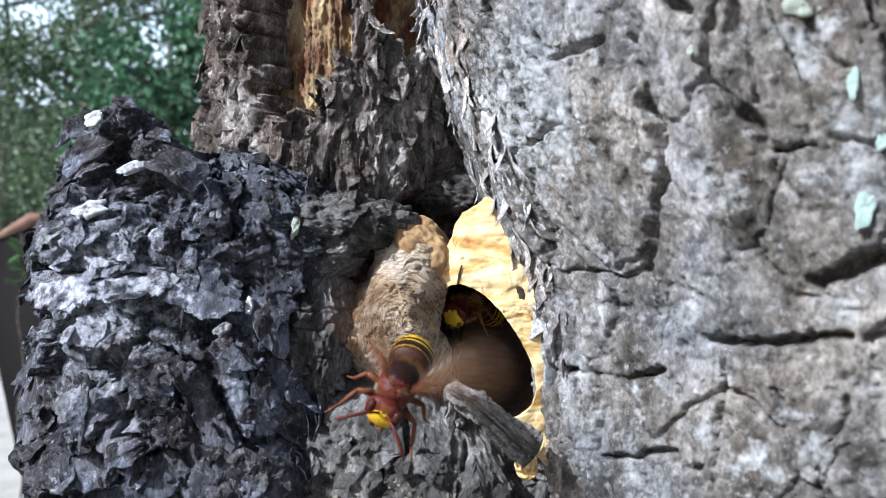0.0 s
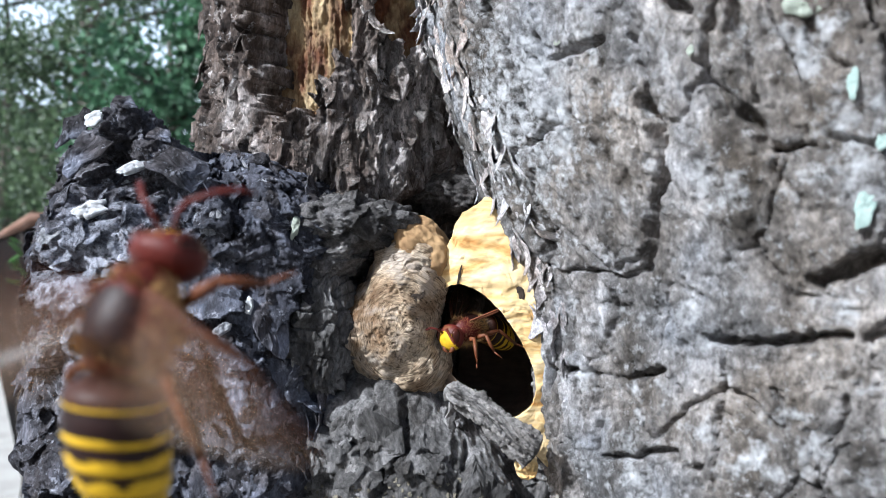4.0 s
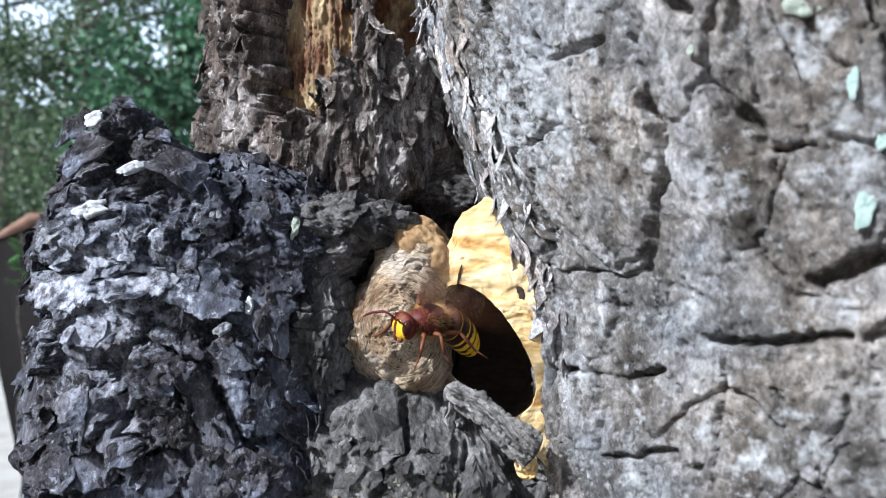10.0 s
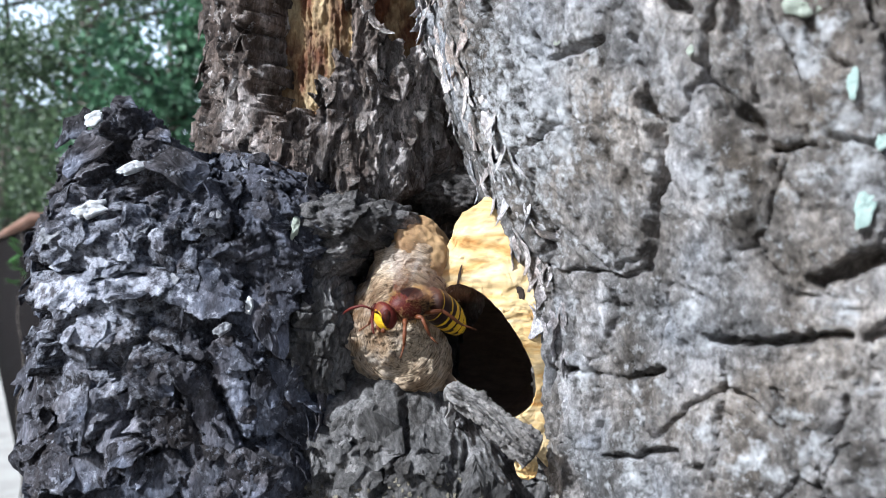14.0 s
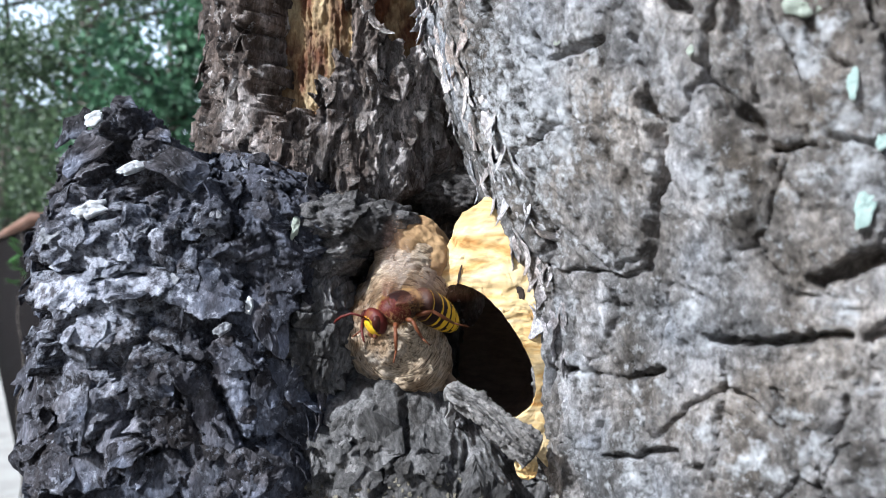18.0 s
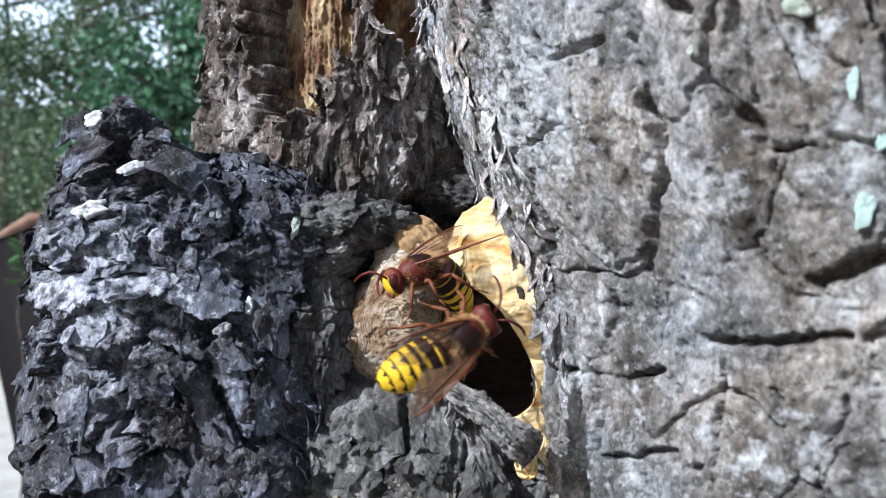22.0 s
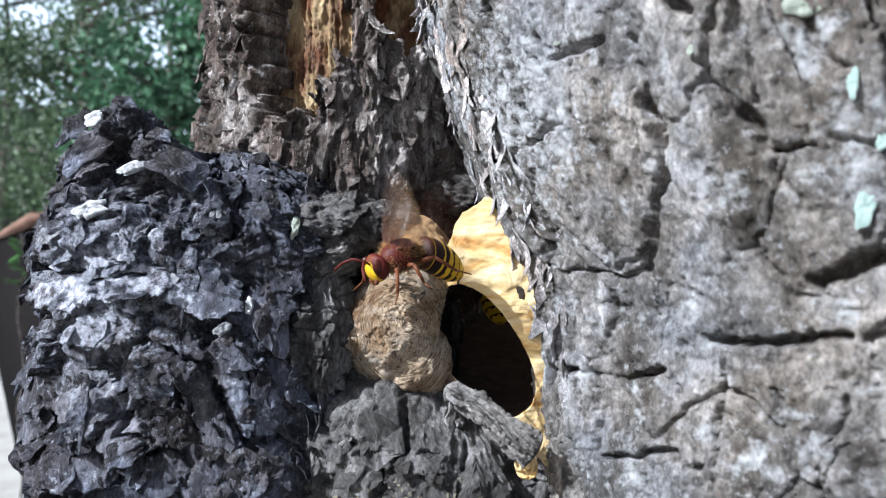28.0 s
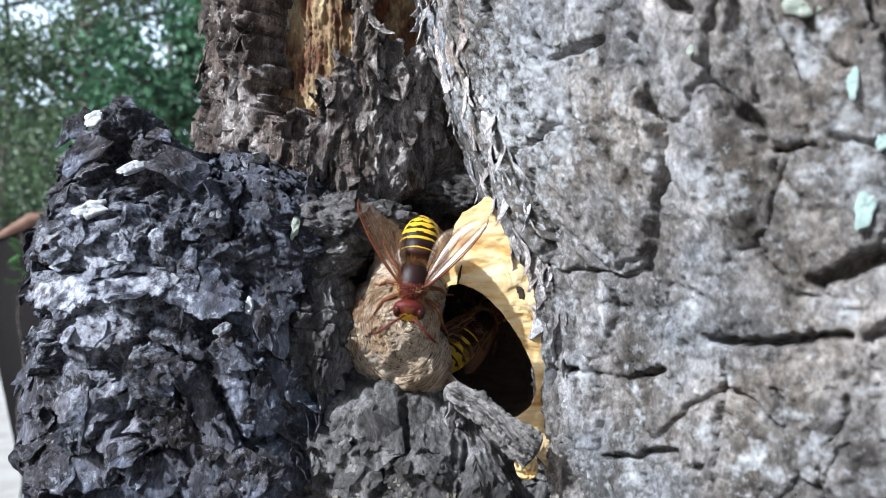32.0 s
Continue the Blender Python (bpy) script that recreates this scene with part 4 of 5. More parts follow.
def paper_tuft():
    n, k = 40, 24
    A, S = np.meshgrid(np.linspace(0, 2 * math.pi, n, endpoint=False), np.linspace(0.02, 1, k), indexing="ij")
    r = S * (3.4 + 0.9 * grain(np.cos(A) * 2, np.sin(A) * 2, A * 0, 531))
    x, z = r * np.cos(A) * 0.9, r * np.sin(A) * 1.2
    y = 1.6 * fbm(x / 1.5, z / 1.5, x * 0, 4, 533) + 0.06 * r * r
    front = np.stack([x, y, z], -1)
    whole = np.concatenate([np.stack([x, y + 1.5, z], -1)[:, ::-1], front], 1)
    verts = whole.reshape(-1, 3) * 0.001 + np.array([0.0219, 0.193, 1.4433]) - np.array(NEST_AT)
    attach("paper_tuft", mesh_of("paper_tuft", verts, grid_faces(n, 2 * k, True)[:, ::-1], [M_PAPER]), nest, "small ochre tuft of nest paper")


paper_tuft()


# ---- the splinter below the entrance ----
def tube(bm, pts, radii, sides=8, seed=0, rough=0.0, grow=0.6):
    """A tapered limb along the points."""
    rings = []
    for i, p in enumerate(pts):
        d = (Vector(pts[min(i + 1, len(pts) - 1)]) - Vector(pts[max(i - 1, 0)])).normalized()
        a = d.orthogonal().normalized() if not rings else (side - d * side.dot(d)).normalized()
        side = a
        b = d.cross(a)
        ring = []
        for k in range(sides):
            w = 2 * math.pi * k / sides
            r = radii[i] * (1 + rough * (noise.noise((i * grow + seed, math.cos(w) * 1.7, math.sin(w) * 1.7)) + 0.5 * noise.noise((i * grow * 3, math.cos(w) * 5, math.sin(w) * 5 + seed)) + 0.3 * noise.noise((i * grow * 9, math.cos(w) * 9, math.sin(w) * 9 + seed)))) if rough else radii[i]
            ring.append(bm.verts.new(Vector(p) + (a * math.cos(w) + b * math.sin(w)) * r))
        rings.append(ring)
    for r0, r1 in zip(rings, rings[1:]):
        for k in range(sides):
            bm.faces.new((r0[k], r0[(k + 1) % sides], r1[(k + 1) % sides], r1[k]))
    bm.faces.new(rings[0][::-1])
    bm.faces.new(rings[-1])
    return bm


M_RIDGE = bark("ridge_bark", (0.05, 0.045, 0.042), (0.15, 0.14, 0.132), (0.30, 0.285, 0.275), (0.42, 0.40, 0.37), 0.66, streak=(0.5, 1, 0.5), tone=0.1, grit=0.85, relief=0.8)


def splinter():
    """A flat blunt strip of fibrous bark, thicker towards the trunk, split lengthwise."""
    n, k = 150, 120
    W, S = np.meshgrid(np.linspace(0, 2 * math.pi, k, endpoint=False), np.linspace(0, 1, n), indexing="ij")
    c, d = np.cos(W), np.sin(W)
    ends = np.sqrt(np.clip(np.minimum(S / 0.08, (1 - S) / 0.05), 0, 1))
    tall, deep = (1.3 + 2.0 * ease(0.05, 0.9, S)) * ends, (1.5 + 0.8 * S) * ends
    along = S * 26 + 1.5 * c
    h = 0.9 * ridged(c * 2.2 + 0.05 * along, d * 2.2, along / 14, 3, 601) + 0.45 * ridged(c * 6, d * 6, along / 7, 3, 603)
    h += 0.9 * fbm(c * 1.3, d * 1.3, along / 6, 4, 605) + 0.5 * fbm(c * 4, d * 4, along / 2.2, 5, 607, 0.7)
    h = layers(h, 0.7, 0.3) - 1.6 * ease(0.72, 1.0, 1 - np.abs(grain(c * 1.8 + 0.03 * along, d * 1.8, along / 22, 609)))
    tall, deep = tall + h * ends, deep + h * ends
    x = 0.0005 + 0.0230 * S + 0.001 * c * tall * 0.54
    z = 1.4650 - 0.0158 * S + 0.0006 * np.sin(6 * S) + 0.001 * c * tall * 0.84
    y = 0.1868 - 0.002 * S + 0.001 * np.sin(4 * S) + 0.001 * d * deep
    attach("bark_ridge", mesh_of("bark_ridge", np.stack([x, y, z], -1).reshape(-1, 3), grid_faces(k, n, True), [M_RIDGE]), tree, "pale grey bark ridge under the entrance", TREE_AT)


splinter()


# ---- chips, lichen and moss on the bark ----
def patch(name, label, mat, at, normal, wide, tall, thick, seed, turn=0):
    """A small irregular patch on the bark, sizes in mm."""
    n, k = 48, 10
    A, S = np.meshgrid(np.linspace(0, 2 * math.pi, n, endpoint=False), np.linspace(0.02, 1, k), indexing="ij")
    r = S * (1 + 0.40 * grain(np.cos(A) * 1.3, np.sin(A) * 1.3, A * 0 + seed * 1.37, 601) + 0.14 * grain(np.cos(A) * 4, np.sin(A) * 4, A * 0 + seed * 1.37, 603))
    x, y = r * np.cos(A) * wide / 2, r * np.sin(A) * tall / 2
    z = 0.4 * thick * np.sqrt(np.clip(1 - S ** 4, 0, 1)) + 0.55 * thick * fbm(x * 0.7, y * 0.7, x * 0 + seed * 1.37, 4, 605) * (1 - S ** 3)
    top = np.stack([x, y, z], -1)
    low = np.stack([x, y, z * 0 - 0.8], -1)
    verts = np.concatenate([low[:, ::-1], top], 1).reshape(-1, 3) * 0.001
    ob = attach(name, mesh_of(name, verts, grid_faces(n, 2 * k, True)[:, ::-1], [mat]), tree, label)
    q = Vector(normal).normalized().to_track_quat("Z", "Y").to_matrix().to_4x4()
    ob.matrix_basis = Matrix.Translation(Vector(at) - TREE_AT) @ q @ pose(0, 0, 0, 0, 0, turn)
    return ob


CHIP, LICHEN, MOSS = "white bark chip, bleached and sunlit in its colour", "pale turquoise lichen", "dark green moss tuft"
# white and grey chips, some set as painted sun spots on the burl
patch("bark_chip", CHIP, M_CHIP, (-0.0917, 0.1914, 1.5104), (0.1, -0.8, 0.5), 9, 5, 1.6, 1, 20)
patch("bark_chip", CHIP, M_CHIP, (-0.0815, 0.1950, 1.5219), (0.2, -0.7, 0.6), 8, 3.4, 1.3, 2, 28)
patch("bark_chip", CHIP, M_CHIP, (-0.0938, 0.1976, 1.5351), (-0.2, -0.9, 0.5), 5.6, 4.6, 1.2, 3)
patch("bark_chip", CHIP, M_CHIP, (-0.0500, 0.1893, 1.4856), (-0.2, -0.9, 0.4), 2.2, 4.5, 1.0, 4, 10)
patch("bark_chip", CHIP, M_CHIP_GREY, (-0.0554, 0.1854, 1.4802), (0.2, -0.7, 0.6), 5, 2.6, 1.2, 5, 30)
patch("bark_chip", CHIP, M_CHIP_GREY, (-0.0699, 0.1899, 1.4921), (-0.3, -0.8, 0.4), 4, 4, 1.0, 6)
patch("bark_chip", CHIP, M_CHIP_GREY, (-0.0878, 0.1924, 1.4913), (0.2, -0.8, 0.5), 7, 4, 0.8, 7, 15)
patch("bark_chip", CHIP, M_CHIP_GREY, (-0.1119, 0.2070, 1.4731), (-0.1, -0.8, 0.5), 7, 4, 1.0, 8, 25)
patch("moss_tuft", MOSS, M_MOSS, (-0.0313, 0.2015, 1.4703), (0.3, -0.8, 0.3), 5, 3, 1.6, 9)
patch("moss_tuft", "yellowish moss on the callus", M_MOSS_PALE, (-0.0093, 0.2030, 1.4664), (0.1, -0.8, -0.3), 4.5, 2.6, 0.8, 10)
patch("lichen_patch", LICHEN, M_LICHEN, (0.0726, 0.1268, 1.5074), (-0.35, -0.9, 0.1), 3.2, 7.4, 0.35, 11, -8)
patch("lichen_patch", LICHEN, M_LICHEN, (0.0688, 0.1236, 1.5278), (-0.4, -0.9, 0.1), 1.6, 6.0, 0.4, 12)
patch("lichen_patch", LICHEN, M_LICHEN, (0.0735, 0.1228, 1.5181), (-0.4, -0.9, 0.1), 2.2, 3.0, 0.4, 13)
patch("lichen_patch", "grey-green crusty lichen", M_LICHEN_GREY, (0.0616, 0.1271, 1.5419), (-0.3, -0.9, 0.0), 7.5, 3.4, 0.8, 14, -10)
patch("lichen_patch", "grey-green crusty lichen", M_LICHEN_GREY, (-0.0393, 0.1972, 1.5062), (0.3, -0.8, 0.4), 2.2, 7, 0.9, 15, -20)
patch("lichen_patch", "grey-green crusty lichen", M_LICHEN_GREY, (0.0253, 0.1638, 1.5461), (-0.5, -0.8, 0.1), 1.6, 1.8, 0.3, 16)
patch("lichen_patch", "grey-green crusty lichen", M_LICHEN_GREY, (0.0466, 0.1391, 1.5375), (-0.5, -0.8, 0.1), 1.4, 2.0, 0.3, 17)


def shard(at, normal, size, turn, seed, long):
    ob = attach("bark_flake", scale_mesh(seed, M_FLAKE_BURL, long), tree, "curled flake of weathered bark")
    q = Vector(normal).normalized().to_track_quat("Z", "Y").to_matrix().to_4x4()
    ob.matrix_basis = Matrix.Translation(Vector(at) - TREE_AT) @ q @ pose(0, 0, 0, 0, 0, turn) @ Matrix.Diagonal((size, size, size, 1))


shard((-0.0880, 0.2030, 1.5405), (0.1, -0.75, 0.65), 0.5, 75, 301, 1.4)
shard((-0.0780, 0.2010, 1.5310), (0.0, -0.7, 0.7), 0.5, 65, 302, 1.4)
shard((-0.1020, 0.2030, 1.5330), (-0.3, -0.8, 0.5), 0.9, 20, 303, 1.1)
shard((-0.0960, 0.1970, 1.5260), (-0.2, -0.8, 0.6), 1.0, -30, 304, 1.2)
shard((-0.0700, 0.1950, 1.5210), (0.2, -0.8, 0.5), 1.0, 50, 305, 1.4)

# no real openings: dark patches laid on the surface as their shade
patch("knot_hole", "knot hole in the callus, its shade a dark patch", M_DARK, (-0.0071, 0.2006, 1.4871), (0.05, -0.98, 0.0), 5.0, 2.6, 0.3, 21, 30)
patch("torn_gap", "thin tear in the nest wall, its shade a dark patch", M_DARK, (0.0046, 0.2061, 1.4925), (-0.1, -0.98, 0.0), 0.8, 5.5, 0.2, 22, -12)
patch("torn_gap", "small tear in the nest wall, its shade a dark patch", M_DARK, (0.0215, 0.2060, 1.4883), (0.2, -1.0, 0.25), 2.4, 5.0, 0.3, 18, 8)

# ---- hornets ----
def glossy(name, colour, rough=0.35, vary=0.25, coat=0.0):
    m, nt, p = material(name)
    dim = tuple(c * (1 - vary) for c in colour)
    nt.links.new(ramp(nt, tex(nt, 700, 4, 0.6), [(0.3, dim), (0.7, colour)]), p.inputs["Base Color"])
    p.inputs["Roughness"].default_value = rough
    p.inputs["Specular IOR Level"].default_value = 0.2
    bump(nt, p, tex(nt, 2500, 3, 0.6), 0.4, 0.0003)
    return m


M_YELLOW = glossy("hornet_yellow", (0.70, 0.43, 0.015), 0.5, 0.3)
M_BLACK = glossy("hornet_dark", (0.016, 0.005, 0.004), 0.45)
M_RED = glossy("hornet_red_brown", (0.085, 0.012, 0.008), 0.5)
M_BROWN = glossy("hornet_brown", (0.045, 0.015, 0.008), 0.5)
M_LEG = glossy("hornet_leg", (0.13, 0.042, 0.016), 0.5)
M_EYE = glossy("hornet_eye", (0.05, 0.012, 0.008), 0.15)
M_FUZZ = glossy("hornet_fuzz", (0.42, 0.25, 0.10), 0.7)


def wing_material():
    m, nt, p = material("wing_membrane")
    nt.links.new(ramp(nt, tex(nt, 300, 3), [(0.3, (0.13, 0.075, 0.04)), (0.7, (0.24, 0.15, 0.08))]), p.inputs["Base Color"])
    p.inputs["Roughness"].default_value = 0.25
    p.inputs["Alpha"].default_value = 0.24
    return m


M_WING = wing_material()
M_VEIN = glossy("wing_vein", (0.14, 0.045, 0.02), 0.4)
MM = 0.001


def ball(name, parent, centre, half, mat, label="", shape=None, n=28, index=None, mats=None):
    """A rounded body part; shape(x, y, z) bends it, in units of its half sizes."""
    th = np.linspace(0, 2 * math.pi, n, endpoint=False)
    ph = np.linspace(0.01, math.pi - 0.01, n)
    T, P = np.meshgrid(th, ph, indexing="ij")
    x, y, z = np.sin(P) * np.cos(T), np.cos(P), np.sin(P) * np.sin(T)
    if shape:
        x, y, z = shape(x, y, z)
    v = np.stack([centre[0] + half[0] * x, centre[1] + half[1] * y, centre[2] + half[2] * z], -1).reshape(-1, 3) * MM
    f = grid_faces(n, n, True)
    idx = None
    if index:
        w = np.stack([x, y, z], -1).reshape(-1, 3)[f].mean(1)
        idx = index(w[:, 0], w[:, 1], w[:, 2])
    return attach(name, mesh_of(name, v, f, mats or [mat], True, idx), parent, label)


def wing_mesh(long, wide, side, veins):
    """A flat wing from its root along x, leading edge to +y; returns the membrane and the veins."""
    n, k = 26, 8
    s = np.linspace(0, 1, n)
    lead = wide * (0.10 + 0.30 * np.sin(s * math.pi * 0.9) ** 0.8)
    trail = -wide * (0.05 + 0.75 * np.sin(np.clip(s * 1.05, 0, 1) ** 1.3 * math.pi) ** 0.7 * (0.55 + 0.45 * s))
    tip = np.sqrt(np.clip(1 - np.clip((s - 0.82) / 0.18, 0, 1) ** 2, 0, 1))
    lead, trail = lead * tip, trail * tip
    j = np.linspace(0, 1, k)
    S, J = np.meshgrid(s, j, indexing="ij")
    y = lead[:, None] * (1 - J) + trail[:, None] * J
    x = S * long * side
    z = 0.25 * np.sin(J * 9 + S * 3) * (1 - J * 0.3) * 0.3
    up = np.stack([x, y, z + 0.03], -1)
    dn = np.stack([x, y, z - 0.03], -1)
    loop = np.concatenate([up, dn[:, ::-1]], 1)
    m = 2 * k
    a, b = np.meshgrid(np.arange(n - 1), np.arange(m), indexing="ij")
    b2 = (b + 1) % m
    f = np.stack([a * m + b, (a + 1) * m + b, (a + 1) * m + b2, a * m + b2], -1).reshape(-1, 4)
    if side > 0:
        f = f[:, ::-1]
    membrane = mesh_of("wing", loop.reshape(-1, 3) * MM, f, [M_WING])
    bm = bmesh.new()
    for j0, j1, s1, r in veins:
        pts, rad = [], []
        for i in range(12):
            w = i / 11 * s1
            q = j0 + (j1 - j0) * (i / 11)
            yy = np.interp(w, s, lead) * (1 - q) + np.interp(w, s, trail) * q
            pts.append(Vector((w * long * side, yy, 0.05)) * MM)
            rad.append(r * MM * (1 - 0.5 * i / 11))
        tube(bm, pts, rad, 5)
    vein = bpy.data.meshes.new("vein")
    bm.to_mesh(vein)
    bm.free()
    vein.materials.append(M_VEIN)
    return membrane, vein


FORE = [(0.0, 0.02, 0.97, 0.24), (0.12, 0.10, 0.9, 0.16), (0.4, 0.30, 0.85, 0.12), (0.7, 0.55, 0.8, 0.12), (0.9, 0.95, 0.55, 0.10)]
HIND = [(0.0, 0.03, 0.95, 0.17), (0.3, 0.35, 0.85, 0.10), (0.7, 0.7, 0.7, 0.10)]
WINGS = {(k, s): wing_mesh(*((19.0, 4.9) if k == "fore" else (12.5, 3.9)), s, FORE if k == "fore" else HIND)
         for k in ("fore", "hind") for s in (-1, 1)}


def wing_pose(kind, side, sweep, lift):
    """A wing's pose on its hornet: swept back and lifted, in degrees."""
    y = 1.6 if kind == "fore" else -0.6
    return (Matrix.Translation(Vector((2.1 * side, y, 2.1 if kind == "fore" else 1.8)) * MM)
            @ pose(0, 0, 0, 0, 0, -side * (sweep + (0 if kind == "fore" else 8))) @ pose(0, 0, 0, 0, -side * lift, 0)
            @ pose(0, 0, 0, 12 if kind == "fore" else 6, 0, 0))


SEG = (0.0, 0.19, 0.40, 0.57, 0.73, 0.87, 1.0)


def belly(s):
    return 3.95 * np.sqrt(np.clip(1 - (np.abs(s - 0.40) / 0.615) ** 2.3, 0.0, 1)) * ease(-0.10, 0.13, s) + 0.12


def abdomen_segment(i):
    n, k = 48, 16
    t = np.linspace(0, 1, k)
    s = SEG[i] + (SEG[i + 1] - SEG[i]) * t * 1.06
    r = belly(np.minimum(s, 1.0)) * (0.955 + 0.045 * ease(0, 0.5, t)) * (1 - 0.05 * ease(0.93, 1, t))
    a = np.linspace(0, 2 * math.pi, n, endpoint=False)
    A, T = np.meshgrid(a, t, indexing="ij")
    R = np.tile(r, (n, 1))
    S = np.tile(s, (n, 1))
    y = -12.6 * S
    x = R * np.sin(A)
    z = 0.92 * R * np.cos(A) - 1.0 * S - 2.2 * S * S
    f = grid_faces(n, k, True)
    fa = np.angle(np.exp(1j * A)).reshape(-1)[f][:, 0]
    ft = T.reshape(-1)[f].mean(1)
    w = np.abs(fa)
    if i == 0:
        idx = np.where(ft > 0.86, 1, 2)
    elif i == 1:
        idx = np.where(ft > 0.76 - 0.06 * np.cos(3 * fa), 1, 0)
    elif i == 2:
        idx = np.where(ft > 0.42 + 0.2 * np.exp(-(w / 0.25) ** 2) + 0.14 * np.exp(-((w - 1.0) / 0.3) ** 2), 1, 0)
    else:
        front = (0.26 if i == 3 else 0.20) + 0.24 * np.exp(-(w / 0.2) ** 2) + 0.34 * np.exp(-((w - 0.75) / 0.16) ** 2)
        idx = np.where(ft > front, 1, 0)
    idx = np.where((w > 2.3) & (ft < 0.5), 0, idx)
    return mesh_of("segment", np.stack([x, y, z], -1).reshape(-1, 3) * MM, f[:, ::-1], [M_BLACK, M_YELLOW, M_BROWN], True, idx)


SEGMENTS = [abdomen_segment(i) for i in range(6)]


def leg_mesh(side, pair):
    hip = Vector((1.9 * side, (2.4, 0.2, -2.0)[pair], -2.0))
    knee = hip + Vector((3.6 * side, (2.2, 0.3, -2.6)[pair], 0.9))
    shin = knee + Vector((1.5 * side, (1.6, -0.6, -3.6)[pair], -3.8))
    toe = shin + Vector((1.4 * side, (1.8, -0.8, -2.6)[pair], -1.5))
    bm = bmesh.new()
    tube(bm, [hip * MM, hip.lerp(knee, 0.5) * MM, knee * MM], [0.45 * MM, 0.62 * MM, 0.38 * MM], 8)
    tube(bm, [knee * MM, knee.lerp(shin, 0.5) * MM, shin * MM], [0.36 * MM, 0.42 * MM, 0.28 * MM], 8)
    tube(bm, [shin * MM, shin.lerp(toe, 0.5) * MM, toe * MM], [0.22 * MM, 0.18 * MM, 0.14 * MM], 6)
    return bm


def abdomen_pose(droop):
    """The abdomen's pose on its hornet: how far it hangs, in degrees."""
    return pose(0, -0.0039, -0.0002, droop, 0, 0)


def hornet():
    """A hornet, its head towards +y and its back up, about 26 mm long."""
    body = tagged(new("hornet"), "reddish-brown hornet with yellow face and striped abdomen", "hornet", "hornets at the nest")
    body.scale = (1.25, 1.25, 1.25)
    thorax = ball("thorax", body, (0, 0, 0), (3.5, 4.8, 3.4), M_BLACK, "dark furry thorax with red collar", n=36,
                  mats=[M_BLACK, M_RED], index=lambda x, y, z: np.where((y > 0.42 - 0.2 * np.abs(x)) | ((np.abs(x) > 0.8) & (y > -0.1)) | (y < -0.75), 1, 0))
    # fur on the thorax
    rng = random.Random(5)
    bm = bmesh.new()
    for _ in range(3600):
        d = Vector((rng.gauss(0, 1), rng.gauss(0, 1), rng.gauss(0.2, 1))).normalized()
        if d.z > 0.55 and abs(d.y) < 0.45:
            continue
        p = Vector((3.3 * d.x, 4.4 * d.y, 3.2 * d.z))
        q = p + (d + Vector((rng.uniform(-.4, .4), rng.uniform(-.6, .2), rng.uniform(-.4, .4)))) * rng.uniform(0.4, 1.5)
        w = d.orthogonal() * 0.045
        bm.faces.new([bm.verts.new(c * MM) for c in (p - w, p + w, q)])
    part("fur", bm, M_FUZZ, thorax, "short golden-brown fur")
    head = ball("head", body, (0, 6.0, -0.8), (3.35, 2.1, 3.0), M_RED, "red-brown head with bright yellow face", n=36,
                shape=lambda x, y, z: (x * (1 + 0.06 * z), y * (1 - 0.25 * np.maximum(z, 0) ** 2), z),
                mats=[M_RED, M_YELLOW, M_LEG], index=lambda x, y, z: np.where((y > 0.10 - 0.5 * np.maximum(-z, 0)) & (z < 0.55 - 0.6 * np.abs(x) ** 2) & (np.abs(x) < 0.66), 1,
                                                                            np.where((y > 0.2) & (z < 0.92) & (np.abs(x) < 0.05 + 0.35 * z), 2, 0)))
    for s in (-1, 1):
        ball("eye", head, (2.25 * s, 6.75, -0.2), (0.95, 1.15, 1.75), M_EYE, "dark glossy eye", n=18)
        bm = bmesh.new()
        pts = [Vector((0.7 * s, 7.7, 0.5)), Vector((1.5 * s, 9.0, 1.6)), Vector((2.4 * s, 9.8, 1.9)), Vector((4.2 * s, 11.2, 1.2)),
               Vector((5.6 * s, 12.0, 0.2)), Vector((6.4 * s, 12.2, -0.6))]
        tube(bm, [p * MM for p in pts], [0.24 * MM, 0.22 * MM, 0.27 * MM, 0.29 * MM, 0.26 * MM, 0.15 * MM], 8)
        part("antenna", bm, M_RED, head, "red-brown antenna")
        bm = bmesh.new()
        tube(bm, [Vector((1.2 * s, 6.9, -2.6)) * MM, Vector((1.0 * s, 7.2, -3.5)) * MM, Vector((0.15 * s, 7.3, -4.0)) * MM], [0.6 * MM, 0.5 * MM, 0.12 * MM], 8)
        part("mandible", bm, M_LEG, head, "brown mandible")
    first = attach("abdomen", SEGMENTS[0], body, "yellow abdomen with dark bands and spots")
    first.matrix_basis = abdomen_pose(10)
    for m in SEGMENTS[1:]:
        attach("segment", m, first)
    for pair in range(3):
        for s in (-1, 1):
            part("leg", leg_mesh(s, pair), M_LEG, body)
    wings = {}
    for (kind, s), (membrane, vein) in WINGS.items():
        w = attach("wing", membrane, body, "amber translucent wing")
        attach("vein", vein, w)
        w.matrix_basis = wing_pose(kind, s, 66, 12)
        wings[kind, s] = w
    return body, wings, first


leaver, leaver_wings, leaver_abdomen = hornet()
guard, guard_wings, guard_abdomen = hornet()
comer, comer_wings, comer_abdomen = hornet()
latecomer, latecomer_wings, latecomer_abdomen = hornet()

